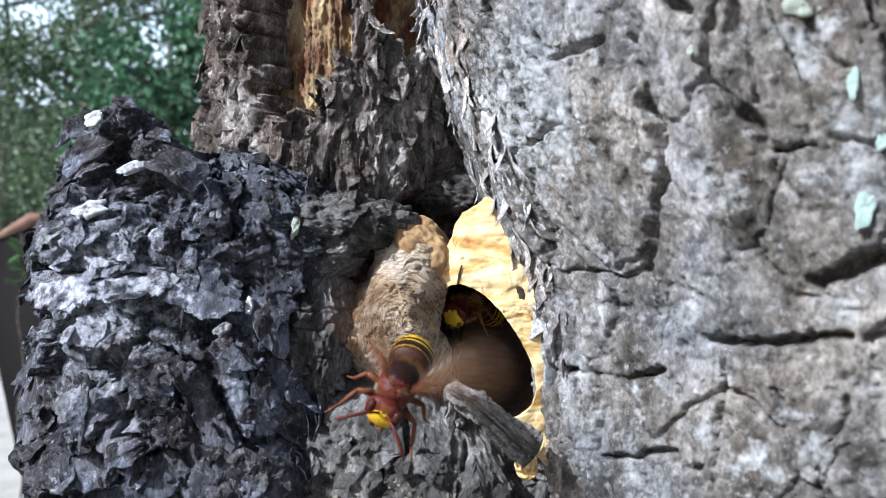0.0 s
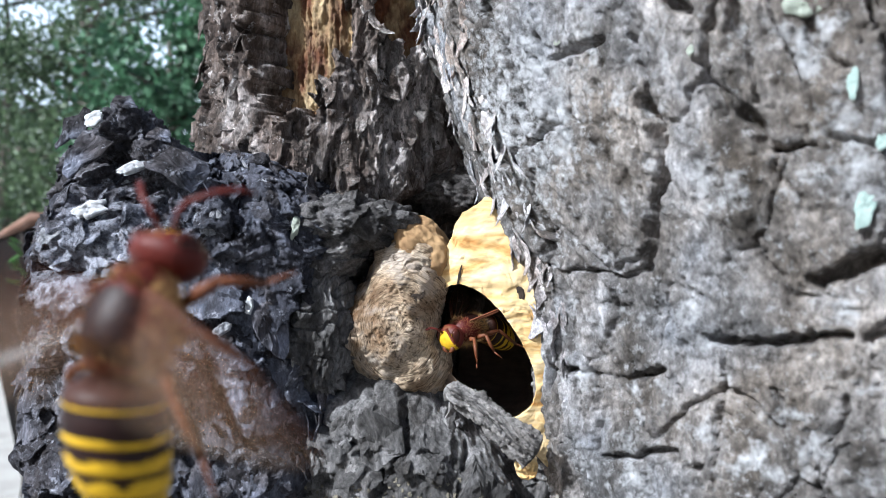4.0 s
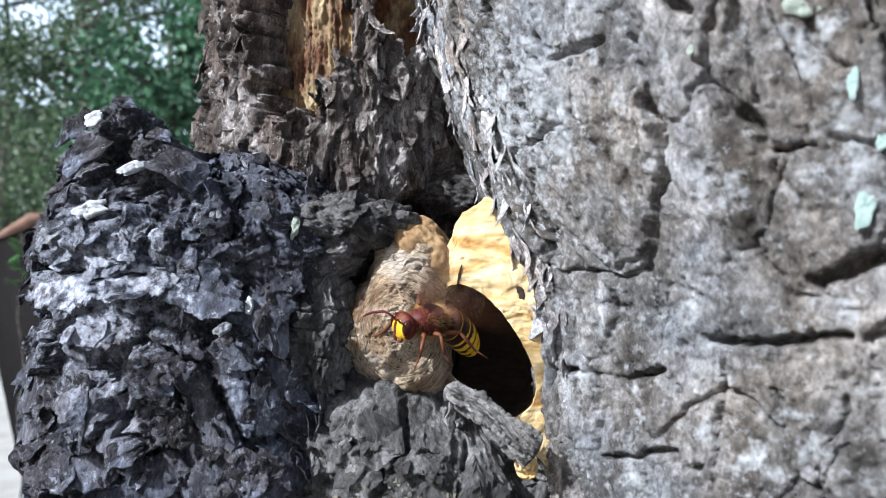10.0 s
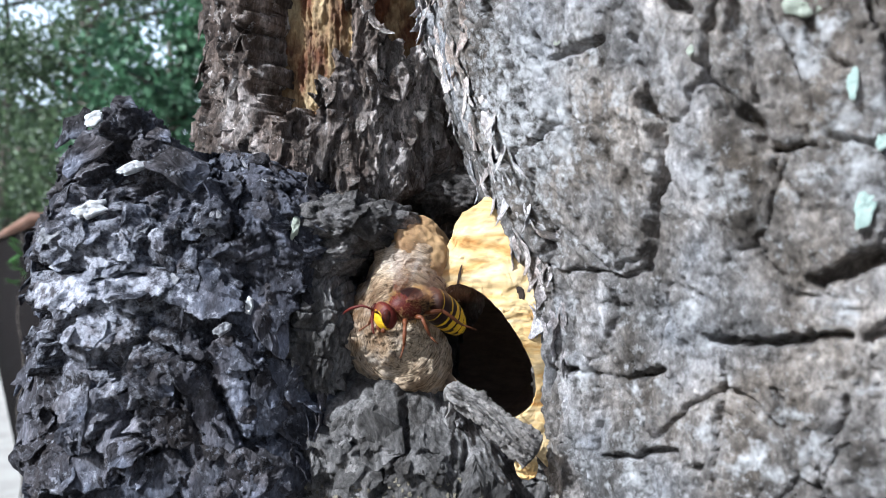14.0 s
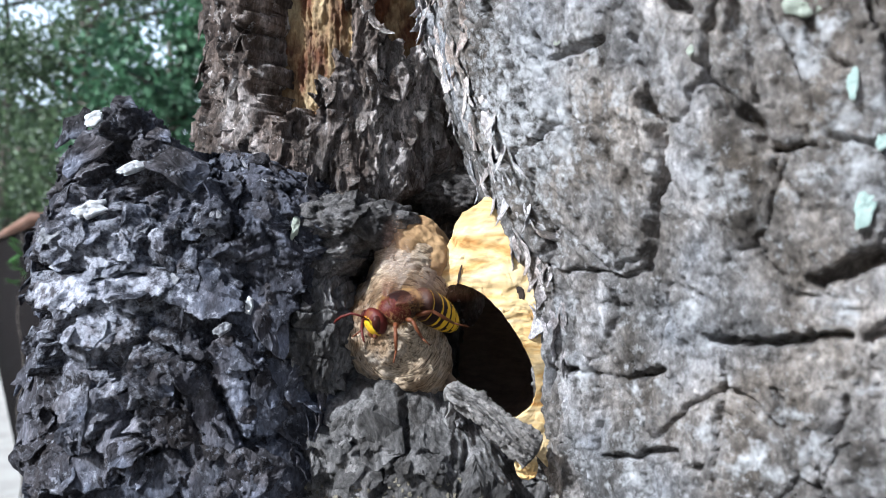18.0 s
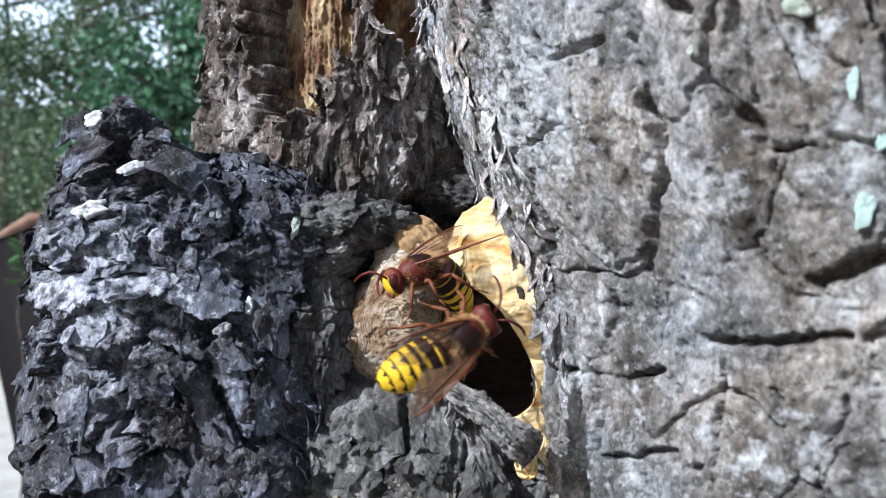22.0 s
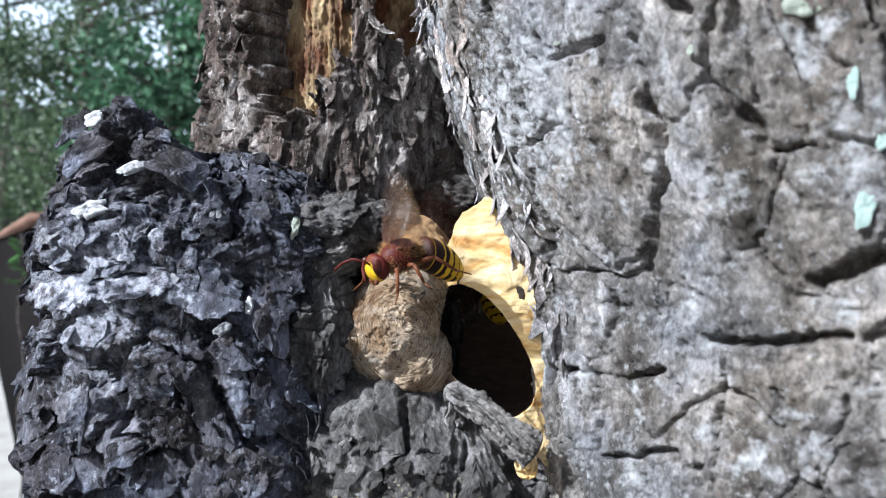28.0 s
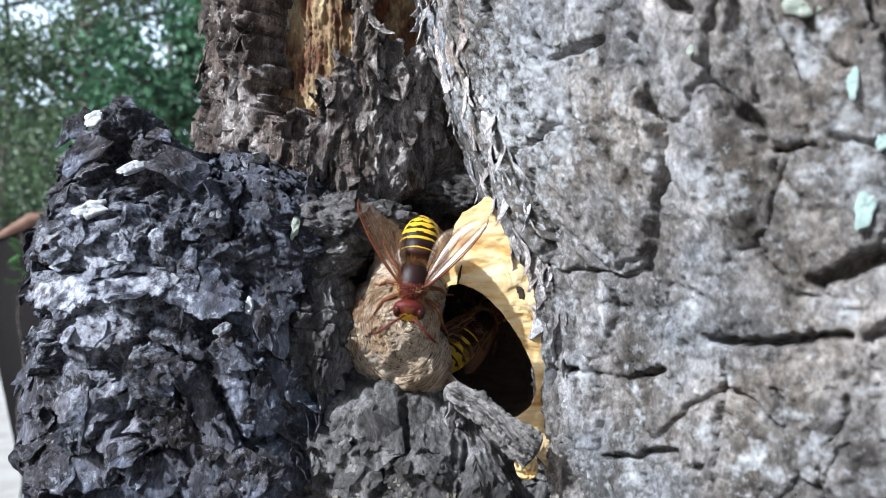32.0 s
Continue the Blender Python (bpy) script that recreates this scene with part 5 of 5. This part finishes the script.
# ---- ground, trees and fence ----
M_GROUND = plain("pale_sand", (0.26, 0.25, 0.23), (0.42, 0.41, 0.39), 3, 0.95, 0.5)
nt = M_GROUND.node_tree
geo, split = nt.nodes.new("ShaderNodeNewGeometry"), nt.nodes.new("ShaderNodeVectorMath")
split.operation = "DISTANCE"
split.inputs[1].default_value = (0.0, 0.0, 0.0)
nt.links.new(geo.outputs["Position"], split.inputs[0])
near = nt.nodes.new("ShaderNodeMath")
near.operation = "MULTIPLY_ADD"
near.inputs[1].default_value = 0.1
nt.links.new(split.outputs["Value"], near.inputs[0])
edge = nt.nodes.new("ShaderNodeMath")
edge.operation = "MULTIPLY"
edge.inputs[1].default_value = 0.5
nt.links.new(tex(nt, 0.9, 7, 0.65), edge.inputs[0])
nt.links.new(edge.outputs[0], near.inputs[2])
shade = nt.nodes["Principled BSDF"].inputs["Base Color"]
# unseen dark ground round the tree, added to cut light bounced from below
bounce_cut = ramp(nt, tex(nt, 5, 6, 0.7), [(0.3, (0.035, 0.03, 0.022)), (0.7, (0.085, 0.075, 0.055))])
nt.links.new(mix(nt, ramp(nt, near.outputs[0], [(0.44, (0, 0, 0)), (0.64, (1, 1, 1))]), bounce_cut, shade.links[0].from_socket), shade)
bm = bmesh.new()
for x, y in ((-2000, -2000), (2000, -2000), (2000, 2000), (-2000, 2000)):
    bm.verts.new((x, y, 0))
bm.faces.new(bm.verts)
tagged(part("ground", bm, M_GROUND, None), "pale trodden sandy ground", "ground", kind="structure")


m_sky, nt, p = material("bright_haze")
em = nt.nodes.new("ShaderNodeEmission")
nt.links.new(ramp(nt, tex(nt, 0.05, 3), [(0.3, (0.72, 0.85, 1.0)), (0.7, (0.95, 0.98, 1.0))]), em.inputs[0])
em.inputs[1].default_value = 0.9
nt.links.new(em.outputs[0], nt.nodes["Material Output"].inputs[0])
bm = bmesh.new()
for x, z in ((-70, 0), (0, 0), (0, 32), (-70, 32)):
    bm.verts.new((x, 60, z))
bm.faces.new(bm.verts)
tagged(part("backdrop", bm, m_sky, None), "bright hazy sky behind the garden trees", "sky", kind="structure")


def leaf_material(name, a, b):
    m, nt, p = material(name)
    geo = nt.nodes.new("ShaderNodeNewGeometry")
    c = ramp(nt, geo.outputs["Random Per Island"], [(0.0, a), (0.7, b), (1.0, tuple(min(1, q * 1.6) for q in b))])
    c = mix(nt, 0.5, c, ramp(nt, tex(nt, 2.0, 3), [(0.3, (0.5, 0.5, 0.5)), (0.7, (1.2, 1.2, 1.1))]), "MULTIPLY")
    nt.links.new(c, p.inputs["Base Color"])
    p.inputs["Roughness"].default_value = 0.5
    tr = nt.nodes.new("ShaderNodeBsdfTranslucent")
    nt.links.new(c, tr.inputs[0])
    mx = nt.nodes.new("ShaderNodeMixShader")
    mx.inputs[0].default_value = 0.35
    nt.links.new(p.outputs[0], mx.inputs[1])
    nt.links.new(tr.outputs[0], mx.inputs[2])
    nt.links.new(mx.outputs[0], nt.nodes["Material Output"].inputs[0])
    return m


M_TRUNK = bark("garden_tree_bark", (0.05, 0.04, 0.035), (0.1, 0.085, 0.07), (0.2, 0.18, 0.16), (0.3, 0.3, 0.28), 0.7, tone=0.1)


def garden_tree(label, at, height, spread, leaf, count, mat, seed, base=0.6):
    rng = np.random.default_rng(seed)
    ob = tagged(new("garden_tree"), label, "tree", "trees behind")
    ob.location = at
    bm = bmesh.new()
    limbs = []
    trunk = [Vector((0.1 * math.sin(i * 0.8 + seed), 0.1 * math.cos(i * 0.9), height * 0.85 * i / 7)) for i in range(8)]
    tube(bm, trunk, [0.11 - 0.012 * i for i in range(8)], 10)
    for i in range(26):
        a, h = rng.uniform(0, 6.28), height * (0.14 + 0.70 * i / 26)
        reach = spread * (1 - 0.45 * abs(h / height - 0.45)) * rng.uniform(0.7, 1.0)
        s = Vector((0, 0, h))
        e = s + Vector((math.cos(a) * reach, math.sin(a) * reach, rng.uniform(0.1, 0.45) * reach))
        mid = s.lerp(e, 0.5) + Vector((0, 0, 0.08 * reach))
        tube(bm, [s, mid, e], [0.035, 0.022, 0.008], 6)
        limbs.append((s, mid, e))
    part("trunk", bm, M_TRUNK, ob)
    n = count
    li = rng.integers(0, len(limbs), n)
    clump = rng.integers(0, 7, n)
    w = np.clip((clump + 1.2) / 7.5 + rng.normal(0, 0.05, n), 0.1, 1.08)
    L = np.array([[list(p) for p in l] for l in limbs])[li]
    c = L[:, 0] * ((1 - w) ** 2)[:, None] + 2 * L[:, 1] * (w * (1 - w))[:, None] + L[:, 2] * (w ** 2)[:, None]
    off = np.random.default_rng(seed + 1).normal(0, 0.10 * spread, (len(limbs) * 7, 3))[li * 7 + clump]
    c = c + off + rng.normal(0, 0.075 * spread, (n, 3))
    c[:, 2] = np.maximum(c[:, 2], base * rng.uniform(0.2, 1.0, n))
    d = rng.normal(0, 1, (n, 3)) + [0, 0, -0.5]
    d /= np.linalg.norm(d, axis=1)[:, None]
    e = np.cross(d, rng.normal(0, 1, (n, 3)))
    e /= np.linalg.norm(e, axis=1)[:, None]
    f = np.cross(d, e)
    size = leaf * rng.uniform(0.6, 1.25, n)[:, None]
    fold = 0.12
    v = np.stack([c, c + size * (0.35 * d + 0.36 * e + fold * f), c + size * (0.75 * d + 0.26 * e + fold * f), c + size * d,
                  c + size * (0.75 * d - 0.26 * e + fold * f), c + size * (0.35 * d - 0.36 * e + fold * f), c + size * 0.5 * d], 1)
    b = np.arange(n)[:, None] * 7
    faces = np.concatenate([b + [0, 1, 2, 6], b + [6, 2, 3, 4], b + [0, 6, 4, 5]])
    tagged(attach("crown", mesh_of("crown", v.reshape(-1, 3), faces, [mat], False), ob, "dense green leaves"), kind="stuff")
    return ob


M_LEAF_A = leaf_material("small_olive_leaves", (0.032, 0.060, 0.032), (0.105, 0.155, 0.080))
M_LEAF_B = leaf_material("broad_green_leaves", (0.026, 0.070, 0.036), (0.085, 0.180, 0.098))
M_LEAF_SPRIG = leaf_material("fresh_leaves", (0.05, 0.14, 0.03), (0.10, 0.26, 0.06))
M_LEAF_C = leaf_material("dark_hedge_leaves", (0.013, 0.032, 0.022), (0.036, 0.078, 0.052))
garden_tree("leafy garden tree with small olive-green leaves", (-5.0, 10.2, 0), 6.5, 2.3, 0.068, 20000, M_LEAF_A, 11)
garden_tree("leafy garden tree with broad bright green leaves", (-2.9, 8.0, 0), 4.6, 1.3, 0.095, 8000, M_LEAF_B, 12)
garden_tree("leafy garden tree with small olive-green leaves", (-6.9, 11.6, 0), 7.0, 2.2, 0.070, 15000, M_LEAF_A, 17)
garden_tree("dark green garden tree at the back", (-7.4, 13.5, 0), 4.7, 2.2, 0.11, 11000, M_LEAF_C, 13)
garden_tree("dark green garden tree at the back", (-4.6, 14.0, 0), 4.2, 2.2, 0.11, 11000, M_LEAF_C, 14)

# near-black boards: the fence's shadow side is painted into the timber colour
M_TIMBER = plain("shaded_timber", (0.004, 0.003, 0.003), (0.010, 0.008, 0.008), 6, 0.95, 0.5, (1, 1, 0.2), 0.002, 0.05)
M_BOARD = plain("red_brown_board", (0.11, 0.055, 0.035), (0.20, 0.11, 0.075), 9, 0.8, 0.4, (0.2, 1, 1), 0.001)


def box(bm, x0, x1, y0, y1, z0, z1, bevel=0.004):
    b = bmesh.new()
    bmesh.ops.create_cube(b, size=1, matrix=Matrix.LocRotScale(((x0 + x1) / 2, (y0 + y1) / 2, (z0 + z1) / 2), None, (x1 - x0, y1 - y0, z1 - z0)))
    bmesh.ops.bevel(b, geom=b.edges, offset=bevel, segments=2, affect="EDGES")
    me = bpy.data.meshes.new("box")
    b.to_mesh(me)
    b.free()
    bm.from_mesh(me)
    bpy.data.meshes.remove(me)
    return bm


fence = tagged(new("fence"), "timber fence with shade in its colour, red-brown top rail", "fence")
fence.matrix_basis = pose(-1.9, 3.5, 0, 0, 0, 122.5)
for i in range(42):
    part("board", box(bmesh.new(), i * 0.2, i * 0.2 + 0.19, -0.012, 0.012, 0.0, 1.62), M_TIMBER, fence)
part("rail", box(bmesh.new(), -0.05, 8.45, -0.06, 0.06, 1.62, 1.67), M_BOARD, fence, "red-brown wooden top rail")


# a sprig of creeper beside the fence
vine = tagged(new("creeper"), "bright green creeper sprig climbing beside the fence", "plant")
vine.location = (-2.55, 4.45, 0)
bm = bmesh.new()
tube(bm, [Vector((0.02 * math.sin(i * 1.3), 0, 1.6 * i / 12)) for i in range(13)], [0.008 - 0.0004 * i for i in range(13)], 6)
part("stalk", bm, M_TRUNK, vine)
rng = random.Random(8)
for i in range(14):
    bm = bmesh.new()
    z, a = 1.27 + 0.02 * i, rng.uniform(-1.2, 1.2)
    d = Vector((math.sin(a), -0.5, rng.uniform(-0.4, 0.6))).normalized()
    e = d.cross(Vector((0, 0, 1))).normalized() * 0.020
    b = Vector((0.02 * math.sin(z * 10), 0, z))
    q = [bm.verts.new(b + d * s + e * w + Vector((0, 0, h))) for s, w, h in ((0, 0, 0), (0.035, 1, 0.006), (0.08, 0.55, 0.004), (0.11, 0, -0.012), (0.08, -0.55, 0.004), (0.035, -1, 0.006), (0.05, 0, -0.004))]
    for f in ((0, 1, 2, 6), (6, 2, 3, 4), (0, 6, 4, 5)):
        bm.faces.new([q[k] for k in f])
    part("leaf", bm, M_LEAF_SPRIG, vine)


# ---- everything that moves ----
def beat(wings, spans, rests=((0, 66, 12),), seconds=32.0, sweep=30, reach=74, middle=22):
    """Wings that beat within the spans of time and lie as the rests say (from when, swept, lifted) otherwise."""
    for (kind, s), w in wings.items():
        rows = []
        for k in range(int(seconds * FPS) + 1):
            t = k / FPS
            if any(a <= t <= b for a, b in spans):
                rows.append((t, wing_pose(kind, s, sweep, middle + reach * (0, 1, 0, -1)[k % 4])))
            elif k % 15 == 0 or any(abs(t - e) < 0.05 for ab in spans for e in ab):
                back, lift = [r[1:] for r in rests if r[0] <= t][-1]
                rows.append((t, wing_pose(kind, s, back, lift)))
        if rows[-1][0] < seconds:
            rows.append((seconds, rows[-1][1]))
        walk(w, rows)


def motions():
    walk(leaver, [
        (0, pose(-0.0094, 0.1569, 1.4714, -40.0, -30.0, 180.0)),
        (0.5, pose(-0.0096, 0.1362, 1.4767, -28.0, -18.0, -180.0)),
        (1, pose(-0.0090, 0.1143, 1.4821, -16.0, -0.0, 180.0)),
        (1.5, pose(-0.0108, 0.1050, 1.4862, -27.6, -11.2, 155.1)),
        (2, pose(-0.0130, 0.0920, 1.4837, 14.0, -21.9, 86.7)),
        (2.5, pose(-0.0217, 0.0800, 1.4863, 47.7, -26.1, 36.9)),
        (3, pose(-0.0243, 0.0690, 1.4879, 48.0, -16.0, 0.0)),
        (3.5, pose(-0.0273, 0.0700, 1.4907, 55.5, -6.6, -6.6)),
        (4.5, pose(-0.0320, 0.0740, 1.4944, 65.6, 16.3, -41.5)),
        (5.5, pose(-0.0349, 0.0780, 1.4967, 34.0, 6.0, -49.0)),
        (6, pose(-0.0391, 0.0770, 1.4949, 30.9, 7.1, -47.7)),
        (6.3, pose(-0.0427, 0.0780, 1.4977, 39.7, 13.8, -59.5)),
        (6.6, pose(-0.0496, 0.0800, 1.5059, 43.9, 24.0, -55.7)),
        (7, pose(-0.0701, 0.0820, 1.5101, 43.9, 24.0, -55.7)),
        (32, pose(-0.1097, 0.0850, 1.5124, 43.9, 24.0, -55.7)),
    ])
    walk(guard, [
        (0, pose(0.0069, 0.2256, 1.4824, -7.6, 11.0, 149.4)),
        (1, pose(0.0077, 0.2246, 1.4815, -7.6, 11.0, 149.4)),
        (2, pose(0.0061, 0.2215, 1.4802, -8.0, 10.7, 147.4)),
        (3, pose(0.0082, 0.2148, 1.4777, -6.1, 2.9, 142.1)),
        (3.5, pose(0.0079, 0.2126, 1.4774, -6.4, 1.7, 140.2)),
        (5.5, pose(0.0042, 0.2059, 1.4773, -7.1, -2.9, 135.8)),
        (6, pose(0.0037, 0.2059, 1.4771, -7.1, -2.9, 135.8)),
        (7, pose(0.0009, 0.2025, 1.4758, -6.0, -4.6, 132.8)),
        (8, pose(0.0012, 0.2013, 1.4756, -4.6, -6.1, 130.6)),
        (9, pose(-0.0017, 0.1979, 1.4778, -3.2, -11.5, 128.7)),
        (10, pose(-0.0038, 0.1946, 1.4812, -1.7, -16.8, 126.5)),
        (11, pose(-0.0047, 0.1933, 1.4819, -1.7, -16.9, 124.5)),
        (12, pose(-0.0078, 0.1919, 1.4850, -5.3, -16.7, 123.7)),
        (13, pose(-0.0080, 0.1919, 1.4846, -7.0, -15.6, 124.2)),
        (14, pose(-0.0088, 0.1919, 1.4856, -13.9, -13.0, 126.2)),
        (14.5, pose(-0.0095, 0.1919, 1.4859, -15.7, -13.7, 127.1)),
        (16.5, pose(-0.0111, 0.1916, 1.4852, -19.4, -11.9, 126.1)),
        (17, pose(-0.0114, 0.1916, 1.4849, -19.4, -11.9, 126.1)),
        (18, pose(-0.0114, 0.1916, 1.4848, -19.4, -11.9, 126.1)),
        (19, pose(-0.0102, 0.1916, 1.4868, -19.4, -11.9, 126.1)),
        (20, pose(-0.0094, 0.1916, 1.4886, -22.6, -9.5, 126.7)),
        (20.5, pose(-0.0076, 0.1919, 1.4900, -22.0, -7.0, 127.6)),
        (21, pose(-0.0045, 0.1923, 1.4925, -24.5, -0.1, 128.0)),
        (21.5, pose(-0.0034, 0.1920, 1.4933, -25.1, 1.8, 125.0)),
        (22, pose(-0.0062, 0.1911, 1.4945, -14.5, -8.6, 119.1)),
        (23, pose(-0.0075, 0.1904, 1.4954, -13.3, -12.3, 115.5)),
        (24, pose(-0.0069, 0.1916, 1.4928, -32.1, -7.6, 141.2)),
        (25, pose(-0.0086, 0.1909, 1.4913, -34.9, -14.3, 142.0)),
        (25.5, pose(-0.0087, 0.1907, 1.4917, -34.8, -15.5, 141.2)),
        (27.5, pose(-0.0104, 0.1889, 1.4975, -17.1, -8.7, 126.3)),
        (28, pose(-0.0109, 0.1890, 1.4984, -17.0, -6.8, 125.7)),
        (29, pose(-0.0098, 0.1889, 1.4991, -17.1, -8.7, 126.3)),
        (29.5, pose(-0.0094, 0.1883, 1.4990, -18.0, -11.7, 123.3)),
        (30, pose(-0.0097, 0.1879, 1.4991, -21.3, -14.5, 123.5)),
        (30.5, pose(-0.0141, 0.1868, 1.5008, -34.2, -24.5, 123.3)),
        (31, pose(-0.0132, 0.1875, 1.4978, -46.7, -26.3, 142.0)),
        (31.5, pose(-0.0107, 0.1866, 1.4943, -67.4, -20.7, 163.5)),
        (32, pose(-0.0074, 0.1863, 1.4919, -64.0, -8.0, 180.0)),
    ])
    walk(comer, [
        (0, pose(-0.1291, 0.1000, 1.5215, 22.8, 28.0, -78.8)),
        (18.8, pose(-0.1291, 0.1000, 1.5215, 22.8, 28.0, -78.8)),
        (19.2, pose(-0.0769, 0.0900, 1.5187, 24.8, 35.5, -69.7)),
        (19.5, pose(-0.0533, 0.0980, 1.5189, 28.8, 39.2, -65.4)),
        (20, pose(-0.0404, 0.1080, 1.5110, 38.1, 32.3, -55.5)),
        (20.5, pose(-0.0327, 0.1240, 1.5060, 41.0, 30.6, -54.0)),
        (21, pose(-0.0136, 0.1480, 1.4950, 73.2, 21.0, -12.6)),
        (21.5, pose(-0.0075, 0.1580, 1.4841, 75.0, 36.0, 0.0)),
        (22, pose(0.0043, 0.1660, 1.4800, 70.3, 62.0, 9.4)),
        (22.5, pose(0.0079, 0.1840, 1.4773, 49.0, 58.9, -8.1)),
        (23, pose(0.0118, 0.2030, 1.4743, 31.6, 47.5, -26.6)),
        (23.5, pose(0.0113, 0.2160, 1.4750, 41.8, 27.8, -8.1)),
        (24, pose(0.0106, 0.2300, 1.4734, 40.0, 18.0, 0.0)),
        (24.5, pose(0.0104, 0.2420, 1.4724, 40.0, 18.0, 0.0)),
        (25, pose(0.0094, 0.2560, 1.4737, 50.0, 25.0, 0.0)),
        (26, pose(0.0160, 0.2580, 1.4804, 41.4, -20.0, -29.0)),
        (27, pose(0.0164, 0.2550, 1.4943, 53.8, -18.9, -29.7)),
        (32, pose(0.0164, 0.2550, 1.4943, 53.8, -18.9, -29.7)),
    ])
    walk(latecomer, [
        (0, pose(-0.1291, 0.1000, 1.5223, 22.8, 28.0, -78.8)),
        (27.8, pose(-0.1291, 0.1000, 1.5223, 22.8, 28.0, -78.8)),
        (28.2, pose(-0.0803, 0.0940, 1.5202, 24.8, 35.5, -69.7)),
        (28.5, pose(-0.0536, 0.0940, 1.5210, 24.0, 40.8, -68.5)),
        (29, pose(-0.0369, 0.1050, 1.5166, 22.6, 44.3, -68.6)),
        (29.5, pose(-0.0148, 0.1460, 1.4959, 75.0, 25.8, -11.0)),
        (30, pose(-0.0020, 0.1440, 1.4838, 64.0, 24.0, -0.0)),
        (30.5, pose(0.0077, 0.1800, 1.4805, 66.0, 52.0, -0.0)),
        (31, pose(0.0082, 0.2060, 1.4812, 50.0, 30.1, -7.5)),
        (31.5, pose(0.0114, 0.2260, 1.4780, 43.0, 38.4, -7.6)),
        (32, pose(0.0121, 0.2320, 1.4762, 40.6, 42.8, -10.1)),
    ])
    for abdomen, rows in (
            (leaver_abdomen, ((0, 15), (2, 8), (3, 25), (6, 20), (32, 20))),
            (guard_abdomen, ((0, 15), (9, 22), (12, 32), (20, 32), (20.5, 38), (21, 60), (22, 48), (23, 45), (24, 48), (25, 26), (28, 26), (29, 24), (30, 30), (31, 16), (32, 2))),
            (comer_abdomen, ((0, 10), (20, 6), (20.5, 10), (21, 22), (22, 8), (23, 6), (24, 12), (32, 12))),
            (latecomer_abdomen, ((0, 5), (29, -4), (29.5, 20), (30, 10), (31, 8), (32, 6)))):
        walk(abdomen, [(t, abdomen_pose(droop)) for t, droop in rows])
    beat(leaver_wings, [(0, 7.0)])
    beat(guard_wings, [(6.8, 20.9), (24.6, 29.4)], [(0, 55, 15), (21, 72, 8), (24, 74, 10), (29.4, 52, 20)], sweep=56, reach=45, middle=25)
    beat(comer_wings, [(18.8, 21.7)], [(0, 66, 12), (21.7, 80, 3)], sweep=25)
    beat(latecomer_wings, [(27.8, 29.8)], [(0, 66, 12), (29.8, 58, 14), (30.4, 80, 3)], sweep=25)


motions()
